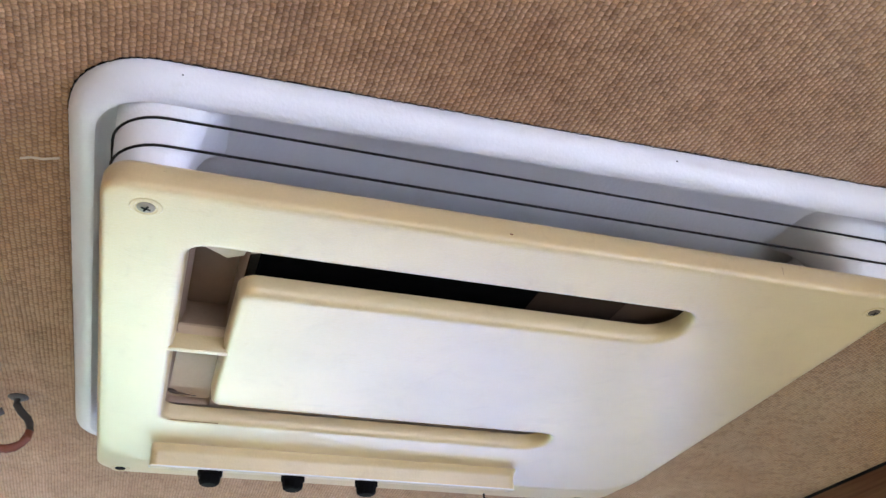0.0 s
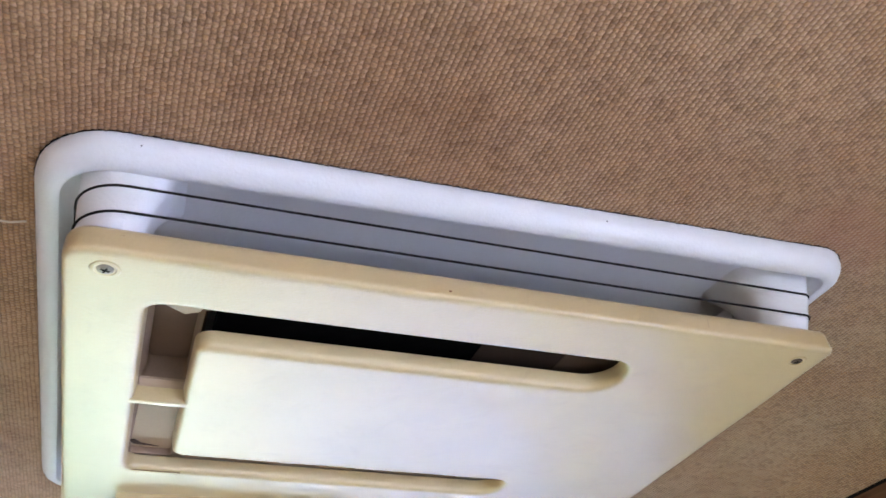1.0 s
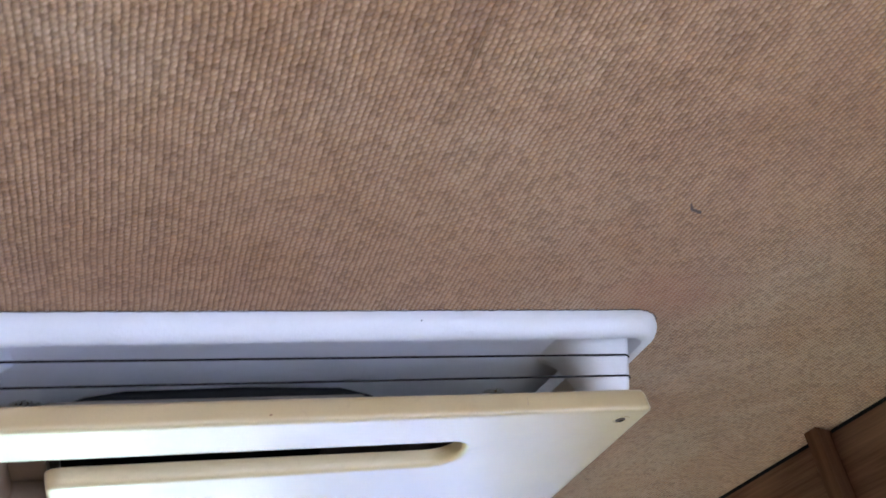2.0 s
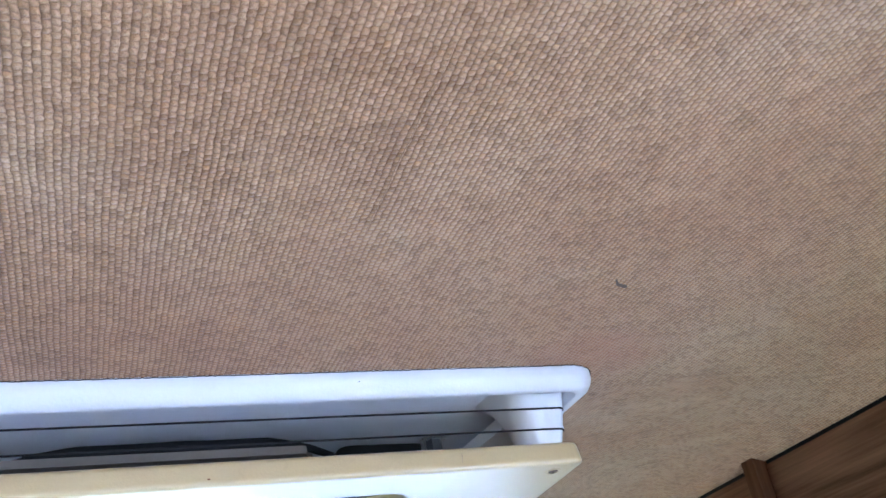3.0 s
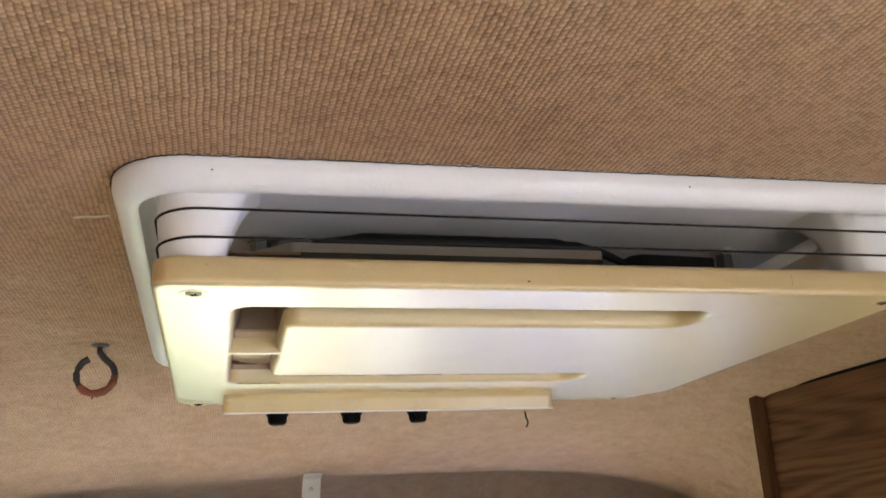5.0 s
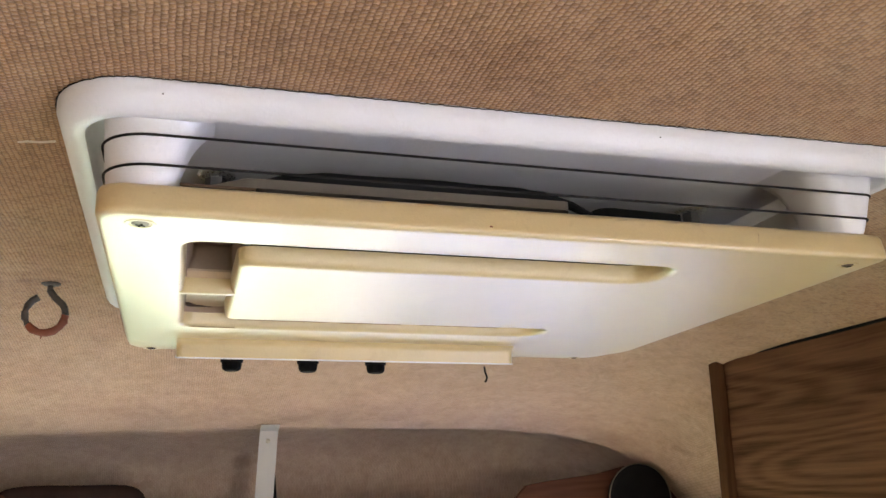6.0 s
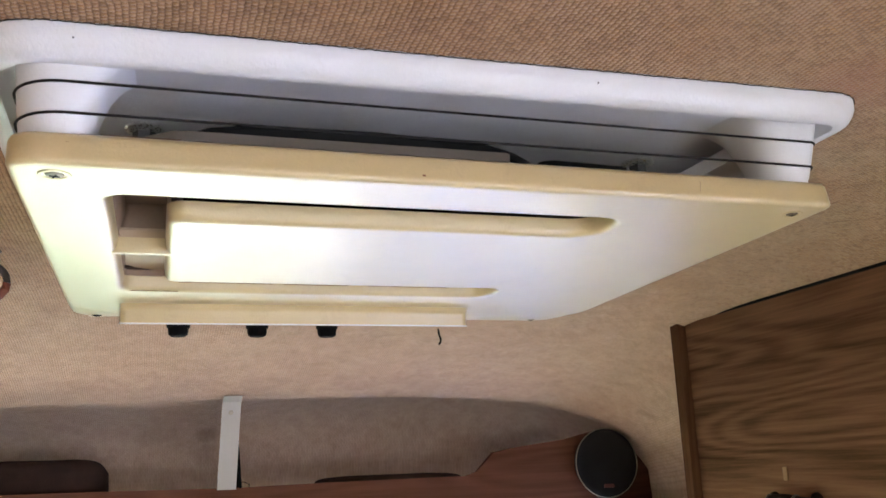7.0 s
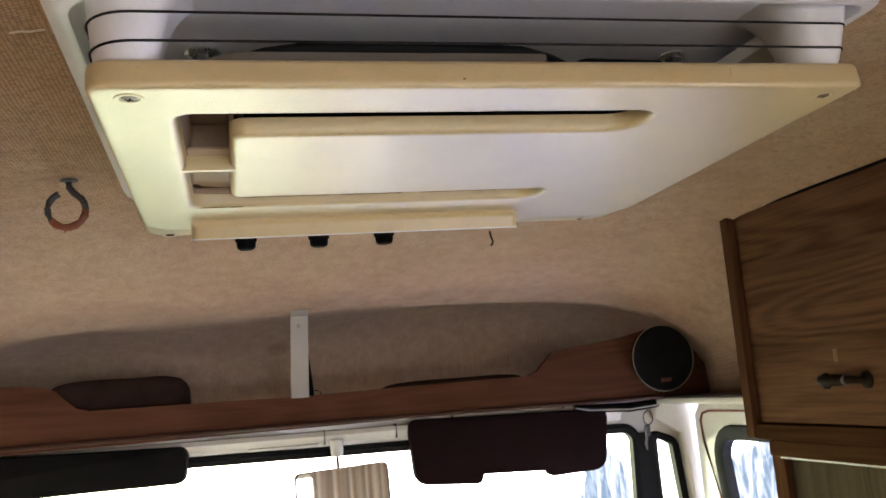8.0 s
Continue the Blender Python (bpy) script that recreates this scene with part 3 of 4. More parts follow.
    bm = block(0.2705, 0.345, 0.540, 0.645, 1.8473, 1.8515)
    part("duct_shade", bm, DUCT, panel, "dark brown slab standing in for the shaded air duct")

    # brown grime caught along the slot edges and the far lip
    GRIME = plain("brown_grime", (0.30, 0.20, 0.11), 0.8, vary=0.3, gloss=0.1)
    for x0, y0, x1, y1, r in ((0.060, 0.8255, 0.150, 0.8255, 0.0006), (0.160, 0.8257, 0.225, 0.8257, 0.0007), (0.245, 0.8255, 0.330, 0.8255, 0.0005), (0.012, 0.8706, 0.060, 0.8712, 0.0006)):
        pts = [(x0 + (x1 - x0) * i / 12, y0 + (y1 - y0) * i / 12, 1.8256) for i in range(13)]
        part("grime", tube(pts, [r * (0.4 + 0.6 * abs(math.sin(i * 1.9 + x0 * 40))) for i in range(13)], 6), GRIME, panel, "brown grime along the slot")

    # control strip with three knobs and a stray wire
    def strip_loop(i, z, lean=0.0):
        o = rounded(rect(0.003 + i, 0.393 - i, 0.9455 + i + lean, 0.992 - i, 0.008, 0.01), 6)
        return [(x, y, z + (max(0.0, y - 0.9455) * 0.26 if z < 1.81 else 0.0)) for x, y in o]

    box = rings([strip_loop(0.0, 1.8275, -0.012), strip_loop(0.0, 1.8246, -0.010), strip_loop(0.0, 1.8228, -0.005), strip_loop(0.0, 1.8205, -0.0015), strip_loop(0.0, 1.8180), strip_loop(0.0, 1.8062), strip_loop(0.0008, 1.8047), strip_loop(0.003, 1.8042)], cap0=True, cap1=True)[0]
    strip = own("control_strip", box, CREAM, "cream plastic control strip")
    part("rim", tube([(0.0035, 0.975, 1.812), (0.0030, 0.952, 1.8060), (0.0050, 0.9462, 1.8050), (0.391, 0.9462, 1.8050), (0.393, 0.952, 1.8060), (0.3925, 0.975, 1.812)], 0.0009, 6), WHITE, strip, "pale worn rim")
    for x in (0.0635, 0.1485, 0.2275):
        bm = lathe([(0.0125, 1.8100), (0.0125, 1.8035), (0.0110, 1.8026), (0.0108, 1.7985), (0.0100, 1.7955), (0.0078, 1.7938), (0.0, 1.7936)], (x, 0.9640, 0), 12)
        part("knob", bm, BLACK, strip, "black ridged control knob", smooth=False)
    part("wire", tube([(0.362, 0.965, 1.804), (0.3625, 0.964, 1.797), (0.364, 0.962, 1.791), (0.3625, 0.961, 1.787), (0.361, 0.962, 1.785)], 0.0012, 6), BLACK, strip, "short black wire end")

    # four screws in countersinks
    for x, y, z, tilt in ((-0.020, 0.512, 1.8249, 0.4), (0.515, 0.512, 1.8249, 1.1), (-0.026, 1.046, 1.8306, 0.2), (0.518, 1.046, 1.8306, 0.9)):
        k = 0.78 if x > 0.3 else 0.95
        screw = lathe([(0.0105 * k, z), (0.0100 * k, z - 0.0005), (0.0078 * k, z - 0.0006), (0.0062 * k, z + 0.0006)], (x, y, 0), 20)
        s = own("countersink", screw, CREAM)
        head = lathe([(0.0061 * k, z + 0.0004), (0.0056 * k, z - 0.0005), (0.0035 * k, z - 0.0011), (0.0, z - 0.0013)], (x, y, 0), 18)
        # far left head is black: the dark of its hole put into colour
        h = part("screw", head, BLACK if x < 0 and y > 1 else OLDSCREW if x > 0.3 else SCREW, s, "cross-head screw")
        c, d = math.cos(tilt), math.sin(tilt)
        bm = bmesh.new()
        for ux, uy in ((c, d), (-d, c)):
            r = bmesh.ops.create_cube(bm, size=1.0, matrix=Matrix.Translation((x, y, z - 0.0011)) @ Matrix(((ux, -uy, 0, 0), (uy, ux, 0, 0), (0, 0, 1, 0), (0, 0, 0, 1))) @ Matrix.Diagonal((0.0062 * k, 0.0012 * k, 0.0008, 1)))
        part("cross_slot", bm, BLACK, s)

    # what shows between frame and panel: bolts, black fan shroud, tray, side bar
    for x in (0.028, 0.449):
        bm = lathe([(0.0060, 1.9038), (0.0142, 1.9020), (0.0146, 1.9000), (0.0126, 1.8985), (0.0088, 1.8980)], (x, 0.624, 0), 20)
        b = own("bolt", bm, ZINC, "zinc hex flange bolt")
        bm = lathe([(0.0084, 1.8980), (0.0084, 1.8862), (0.0074, 1.8846), (0.0053, 1.8840), (0.0053, 1.8710)], (x, 0.624, 0), 6)
        part("bolt_head", bm, DARKSTEEL, b, smooth=False)
    o = rounded([(0.105, 0.598, 0.02), (0.29, 0.598, 0.03), (0.335, 0.66, 0.02), (0.335, 0.90, 0.05), (0.03, 0.90, 0.05), (0.03, 0.66, 0.02)], 6)
    bm = rings([[(0.187 + (x - 0.187) * s, 0.75 + (y - 0.75) * s, z) for x, y in o] for s, z in ((0.96, 1.9030), (0.965, 1.8930), (1.0, 1.8922), (1.015, 1.8910), (1.015, 1.8860), (0.97, 1.8842))], cap0=True, cap1=True)[0]
    own("fan_shroud", bm, FOAM, "black plastic fan shroud")
    bm = tube([(0.034, 0.600, 1.8760), (0.052, 0.590, 1.8815), (0.075, 0.584, 1.8862), (0.105, 0.581, 1.8885), (0.20, 0.580, 1.8890), (0.285, 0.581, 1.8872), (0.312, 0.586, 1.8840), (0.335, 0.595, 1.879)], [0.0035, 0.004, 0.0045, 0.0055, 0.006, 0.0055, 0.004, 0.003], 8)
    own("hose", bm, RUBBER, "black rubber hose")
    o = rounded([(0.050, 0.575, 0.012), (0.305, 0.575, 0.006), (0.325, 0.62, 0.006), (0.325, 0.88, 0.02), (0.02, 0.88, 0.02), (0.02, 0.60, 0.012)], 5)
    bm = rings([[(x, y, z) for x, y in o] for z in (1.8835, 1.8770, 1.8760)], cap0=True, cap1=True)[0]
    own("tray", bm, GREY, "grey metal tray under the fan")
    o = rounded([(0.345, 0.60, 0.012), (0.43, 0.605, 0.008), (0.43, 0.80, 0.02), (0.345, 0.80, 0.02)], 5)
    bm = rings([[(x, y, z) for x, y in o] for z in (1.8900, 1.8865, 1.8640, 1.8610)], cap0=True, cap1=True)[0]
    own("motor_cover", bm, FOAM, "black motor cover")
    for xa, xb, drop in ((0.484, 0.526, 0.0), (0.533, 0.550, 0.004)):
        bm, _ = rings([[(xa - s, y, z - drop), (xb - s, y, z - drop), (xb - s, y, z + 0.012), (xa - s, y, z + 0.012)] for s, y, z in ((-0.006, 0.545, 1.8800), (0.000, 0.570, 1.8770), (0.030, 0.70, 1.8650), (0.036, 0.90, 1.8610))], cap0=True, cap1=True)
        own("side_rail", bm, WHITE, "white sloping side rail")

    for x, y, z, w in ((0.150, 0.4925, 1.8335, 0.0008), (0.208, 0.4915, 1.8310, 0.0011), (0.335, 0.4925, 1.8290, 0.0018), (0.345, 0.4920, 1.8300, 0.0012), (-0.012, 0.4935, 1.8390, 0.0010)):
        part("chip", block(x - w, x + w, y - 0.0012, y + 0.002, z - 0.0006, z + 0.0006, 0.0003), RUST, panel, "small brown chip")
    part("hairline_crack", tube([(0.420, 0.4945, 1.8440), (0.421, 0.4918, 1.8385), (0.4195, 0.4908, 1.8320), (0.4200, 0.4925, 1.8262)], 0.00025, 5), TAN, panel, "hairline crack")

    # small dents and specks in the frame's paint
    for x, y, z, r in ((-0.010, 0.4700, 1.8965, 0.0006), (0.33, 0.4664, 1.8985, 0.0006)):
        own("paint_chip", lathe([(0.0, -0.0004), (r, 0.0002), (r * 0.6, 0.0008), (0, 0.001)], (x, y, z), 8, axis="y"), BLACK)
    return unit


build_roof_unit()


# ---- hook screwed into the ceiling ----
def build_hook():
    x0, y0, z0 = -0.144, 1.060, ceiling_height(-0.144, 1.060)
    hook = thing("ceiling_hook", "bent steel cup hook with red-brown coated tip screwed into ceiling", "hook", at=(x0, y0, z0))
    plate = part("plate", lathe([(0.0, 0.0005), (0.0105, 0.0003), (0.011, -0.001), (0.009, -0.0022), (0.006, -0.003), (0.0, -0.003)], (0, 0, 0), 20), HOOKSTEEL, hook)
    path = [(0.0, 0, -0.001), (0.0, 0, -0.010), (0.006, 0, -0.018), (0.015, 0, -0.026)]
    for k in range(15):
        a = radians(40 - k * 20.5)
        path.append((-0.0035 + 0.0235 * math.cos(a), 0.0, -0.0400 + 0.0235 * math.sin(a)))
    path = [(x * 0.94, y, z * 0.94) for x, y, z in path]
    part("shank", tube(path[:7], [0.0042] * 7, 10), HOOKSTEEL, hook, "tarnished steel shank")
    r = [0.0046 + 0.0006 * math.sin(i * 2.3) for i in range(len(path[6:14]))]
    part("coating", tube(path[6:14], r, 10), RUST, hook, "flaking red-brown coating")
    part("tip", tube(path[13:], 0.0042, 10), HOOKSTEEL, hook)
    part("drip", tube([(-0.005, 0, -0.0605), (-0.006, 0, -0.0665)], [0.0016, 0.0006], 6), RUST, hook)
    return hook


build_hook()


# ---- marks on the lining ----
def mark(name, label, points, radius, material):
    pts = [(x, y, ceiling_height(x, y) - 0.0006) for x, y in points]
    ob = new(name, mesh_of(name, tube(pts, radius, 6), material))
    return tagged(ob, label, "thread")


THREAD = plain("pale_thread", (0.55, 0.47, 0.38), 0.8)
mark("loose_thread", "pale loose thread caught in the woven ceiling lining", [(-0.112, 0.600), (-0.105, 0.597), (-0.097, 0.597), (-0.086, 0.593)], 0.0009, THREAD)
PULLED = plain("shaded_yarn", (0.34, 0.215, 0.13), 0.9, gloss=0.1)
mark("pulled_yarn", "fine dark line of pulled yarn along the woven ceiling lining", [(0.2795 + 0.0005 * math.sin(i * 1.7), 0.085 + 0.0145 * i) for i in range(21)], [0.00012 + 0.0002 * abs(math.sin(i * 2.9)) for i in range(21)], PULLED)
mark("burn_mark", "small dark burn mark in the woven ceiling lining", [(0.492, 0.304), (0.497, 0.311), (0.506, 0.314)], [0.0006, 0.0014, 0.0016], plain("scorched_yarn", (0.12, 0.085, 0.065), 0.9))


# ---- overhead cabinets ----
def build_cabinet(y0, y1, label, with_handle):
    """One unit from y0 to y1: carcass, stile at its front end, rails, door with handle."""
    cab = thing("overhead_cabinet", label, "cabinet", "overhead cabinets", at=(0.95, (y0 + y1) / 2, 1.485))
    inv = Matrix.Translation((-0.95, -(y0 + y1) / 2, -1.485))

    def own(name, bm, material, lab="", parent=None):
        ob = part(name, bm, material, parent or cab, lab)
        if parent is None:
            ob.matrix_parent_inverse = inv
        return ob

    own("body", block(0.932, XR - 0.03, y0 + 0.004, y1 - 0.004, 1.492, 1.80, 0.0), WALNUT)
    own("stile", block(0.900 if with_handle else 0.898, 0.934, y1 - 0.024, y1, 1.487, 1.882 if with_handle else 1.890, 0.003), STILE, "dark brown wooden stile")
    own("rail", block(0.902, 0.940, y0, y1 - 0.024, 1.4845, 1.5105, 0.004), RAIL, "dark brown wooden bottom rail")
    # black strip added as the shadow between door top and lining
    own("top_gap_shade", block(0.917, 0.933, y0 + 0.002, y1 - 0.025, 1.8700, 1.8745, 0.0015), FOAM, "dark strip put in as shade of the gap under the lining")
    door = own("door", block(0.914, 0.931, y0 + 0.004, y1 - 0.026, 1.512, 1.869, 0.002), WALNUT, "walnut laminate flap door")
    if with_handle:
        yc, zc = y1 - 0.262, 1.577
        pts = [(0.911, yc + 0.045, zc), (0.905, yc + 0.043, zc), (0.893, yc + 0.034, zc + 0.002), (0.889, yc + 0.015, zc + 0.002), (0.889, yc - 0.015, zc + 0.002), (0.893, yc - 0.034, zc + 0.002), (0.905, yc - 0.043, zc), (0.911, yc - 0.045, zc)]
        h = part("handle", tube(pts, [0.006, 0.005, 0.0055, 0.0088, 0.0088, 0.0055, 0.005, 0.006], 10), BRONZE, door, "dark antique metal bow handle")
        for s in (1, -1):
            part("rosette", lathe([(0.0125, 0.9135), (0.012, 0.9105), (0.008, 0.908), (0.0, 0.9075)], (0, yc + s * 0.045, zc), 14, axis="x"), BRONZE, door)
            part("ring", lathe([(0.0075, -0.002), (0.0085, 0.0), (0.0075, 0.002)], (0.8915, yc + s * 0.028, zc + 0.002), 12, axis="y"), DARKSTEEL, door, "worn bright collar")
        part("old_screw_hole", block(0.9125, 0.9145, yc + 0.012, yc + 0.021, 1.605, 1.624, 0.0008), plain("bare_worn_wood", (0.17, 0.085, 0.03), 0.7), door, "worn orange patch of bare wood")
    return cab


build_cabinet(0.722, 1.322, "walnut laminate overhead cabinet with dark antique bow handle under ceiling", True)
build_cabinet(-0.10, 0.722, "walnut laminate overhead cabinet beside a dark brown stile", False)
build_cabinet(-1.30, -0.10, "walnut laminate overhead cabinet along the van side", False)


def build_tall_unit():
    unit = thing("side_unit", "pale oak laminate side unit with brown trim below the cabinets", "cabinet", at=(1.0, 0.9, 0))
    inv = Matrix.Translation((-1.0, -0.9, 0))
    for name, bm, m, lab in (("panel", block(0.965, XR - 0.05, 0.2, 1.325, 0.0, 1.452), PALEWOOD, "pale oak laminate panel"),
                             ("top_rail", block(0.925, XR - 0.02, 0.15, 1.300, 1.4545, 1.4815, 0.004), RAIL, "brown wooden top rail"),
                             ("metal_edge", block(0.945, 0.964, 0.2, 1.300, 1.4485, 1.4530, 0.001), DULLEDGE, "pale metal edge strip"),
                             ("corner_post", block(0.952, 0.985, 1.302, 1.338, 0.0, 1.4520, 0.004), STILE, "brown corner moulding")):
        ob = part(name, bm, m, unit, lab)
        ob.matrix_parent_inverse = inv
    return unit


build_tall_unit()


# ---- over-cab shelf: board, strap, speaker, things on it ----
def build_shelf():
    shelf = thing("overcab_shelf", "reddish wood shelf board with cut-out top over the cab", "shelf", at=(XC, NOSE, 1.56))
    inv = Matrix.Translation((-XC, -NOSE, -1.56))
    outline = [(XL + 0.04, 1.568), (1.140, 1.549)]
    side = []
    for x in [1.135, 1.12, 1.10, 1.08, 1.06, 1.04]:
        side.append((x, min(1.716, max(1.56, ceiling_height(x, NOSE) - 0.006))))
    outline += side + [(1.0, 1.711), (0.93, 1.695), (0.80, 1.680), (0.755, 1.672), (0.735, 1.652), (0.715, 1.632), (0.69, 1.624), (0.40, 1.6235), (0.18, 1.621), (-0.05, 1.625), (-0.235, 1.6265),
                       (-0.262, 1.634), (-0.285, 1.655), (-0.303, 1.672), (-0.33, 1.682), (-0.42, 1.690), (-0.52, 1.695), (XL + 0.04, 1.66)]
    bm = bmesh.new()
    loops = []
    for y in (NOSE, NOSE + 0.015):
        loop = [bm.verts.new((x, y, z)) for x, z in outline]
        fill_between(bm, [loop])
        loops.append(loop)
    for i in range(len(outline)):
        j = (i + 1) % len(outline)
        bm.faces.new((loops[0][i], loops[0][j], loops[1][j], loops[1][i]))
    b = part("board", bm, MAHOGANY, shelf, "reddish brown wooden front board")
    b.matrix_parent_inverse = inv
    bm = tube([(XL + 0.05, NOSE - 0.002, 1.5675), (0.3, NOSE - 0.002, 1.5615), (1.135, NOSE - 0.002, 1.5495)], 0.005, 8)
    e = part("edge_trim", bm, DARKTRIM, shelf, "dark brown edge trim")
    e.matrix_parent_inverse = inv
    bm = block(XL + 0.05, 1.13, NOSE + 0.015, NOSE + 0.34, 1.5535, 1.5655)
    f = part("base", bm, MAHOGANY, shelf)
    f.matrix_parent_inverse = inv
    return shelf


build_shelf()


def build_strap():
    strap = thing("support_strap", "grey painted metal strap bracket screwed to the ceiling edge", "bracket", at=(0.19, NOSE, 1.62))
    inv = Matrix.Translation((-0.19, -NOSE, -1.62))
    top = ceiling_height(0.19, NOSE)
    loops = []
    for y, z in ((NOSE - 0.034, top + 0.005), (NOSE - 0.024, top + 0.000), (NOSE - 0.012, top - 0.006), (NOSE - 0.006, top - 0.02), (NOSE - 0.0045, 1.70), (NOSE - 0.004, 1.618)):
        x = 0.190 - (top - z) * 0.045
        loops.append([(x - 0.0185, y, z), (x + 0.0185, y, z), (x + 0.0185, y + 0.0022, z + 0.0006), (x - 0.0185, y + 0.0022, z + 0.0006)])
    s = part("strap", rings(loops, cap0=True, cap1=True)[0], GREYPAINT, strap)
    s.matrix_parent_inverse = inv
    s = part("screw", lathe([(0.005, 0.0), (0.0045, -0.0015), (0.002, -0.0025), (0.0, -0.0026)], (0.1885, NOSE - 0.0062, top - 0.026), 12, axis="y"), STEEL, strap)
    s.matrix_parent_inverse = inv
    bm = rings([[(0.200, NOSE + 0.003, 1.735), (0.204, NOSE + 0.004, 1.735), (0.204, NOSE + 0.006, 1.735)],
                [(0.198, NOSE + 0.003, 1.62), (0.2125, NOSE - 0.002, 1.62), (0.2125, NOSE + 0.006, 1.62)]], cap0=True, cap1=True)[0]
    s = part("brace", bm, BLACK, strap, "dark brace behind the strap")
    s.matrix_parent_inverse = inv
    return strap


build_strap()


def build_speaker():
    c = (1.0128, NOSE - 0.03, 1.6396)
    sp = thing("loudspeaker", "round black car loudspeaker with thin chrome ring on wooden board", "loudspeaker", at=c)
    part("ring", lathe([(0.0760, -0.001), (0.0768, -0.003), (0.0765, -0.0050), (0.0754, -0.0052), (0.0745, -0.003)], (0, 0, 0), 48, axis="y"), STEEL, sp, "thin bright trim ring")
    part("grille", lathe([(0.0748, -0.003), (0.0735, -0.0045), (0.066, -0.0060), (0.058, -0.0045), (0.035, -0.0065), (0.0, -0.0080)], (0, 0, 0), 48, axis="y"), GRILLE, sp, "black cloth grille")
    part("housing", lathe([(0.0755, -0.001), (0.070, 0.004), (0.062, 0.042)], (0, 0, 0), 40, axis="y"), CHARCOAL, sp, "black speaker housing")
    part("badge", block(-0.012, 0.012, -0.0085, -0.0040, -0.054, -0.046, 0.001), plain("dull_red_badge", (0.12, 0.03, 0.025), 0.5), sp, "small dull red badge")
    return sp


build_speaker()


def soft_pad(name, label, category, x0, x1, y0, y1, z0, z1, material, power=4.0):
    """A slumped cushion shape."""
    bm = bmesh.new()
    bmesh.ops.create_uvsphere(bm, u_segments=28, v_segments=16, radius=1.0)
    for v in bm.verts:
        p = [math.copysign(abs(c) ** (2 / power), c) for c in v.co]
        wob = 1 + 0.05 * noise.noise(Vector(p) * 2.1)
        v.co = ((x0 + x1) / 2 + p[0] * (x1 - x0) / 2 * wob, (y0 + y1) / 2 + p[1] * (y1 - y0) / 2 * wob, max(z0, (z0 + z1) / 2 + p[2] * (z1 - z0) / 2 * wob))
    ob = new(name, mesh_of(name, bm, material))
    return tagged(ob, label, category)


soft_pad("dark_soft_form", "dark brown slumped soft form on the over-cab shelf", "bag", -0.33, -0.045, NOSE + 0.03, NOSE + 0.20, 1.566, 1.690, DARKPAD, 5)
soft_pad("dark_flat_form", "dark flat form lying on the over-cab shelf", "mat", 0.385, 0.70, NOSE + 0.03, NOSE + 0.2, 1.566, 1.634, DARKPAD, 6)
tagged(new("loose_wire", mesh_of("loose_wire", tube([(0.205, NOSE + 0.02, 1.566), (0.208, NOSE + 0.022, 1.628), (0.218, NOSE + 0.024, 1.632), (0.229, NOSE + 0.026, 1.627), (0.232, NOSE + 0.03, 1.566)], 0.0012, 6), BLACK)),
       "thin black loose wire on the over-cab shelf", "wire")


# ---- cab: header, seals, mirror, visors, windows ----
def outline_band(loop, put, widths, bm=None):
    """A seal along an outline: widths are (grow, depth) pairs across its section."""
    pts = [Vector(p) for p in loop]
    n = len(pts)
    rows = []
    for grow, depth in widths:
        row = []
        for i in range(n):
            d = (pts[(i + 1) % n] - pts[i - 1]).normalized()
            row.append(put(pts[i].x + d.y * grow, pts[i].y - d.x * grow, depth))
        rows.append(row)
    return rings(rows + [rows[0]], bm)[0]


def front(u, v, d):
    return (u, FRONT + d, v)


def build_window(name, label, hole, put, seal_width=0.02):
    w = new(name)
    tagged(w, label, "window", kind="structure")
    bm = outline_band(hole, put, [(-0.008, 0.016), (-0.008, -0.006), (0.004, -0.012), (seal_width, -0.010), (seal_width + 0.003, -0.001), (0.002, 0.016)])
    part("rubber_seal", bm, RUBBER, w, "black rubber window seal")
    bm = bmesh.new()
    fill_between(bm, [[bm.verts.new(put(u, v, 0.010)) for u, v in hole]])
    pane = part("pane", bm, GLASS, w, "clear glass pane", smooth=False)
    pane.visible_shadow = False
    return w


build_window("window_1", "cab windscreen in black rubber seal with bright daylight outside", windscreen_hole, front, 0.012)
build_window("window_2", "narrow quarter light in black rubber seal", quarter_hole, front, 0.007)
build_window("window_4", "cab window in thick black rubber seal", cab_left_hole, lambda u, v, d: (XL - d, u, v), 0.022)
build_window("window_3", "cab door window in thick black rubber seal", cab_right_hole, lambda u, v, d: (1.12 + d, u, v), 0.022)


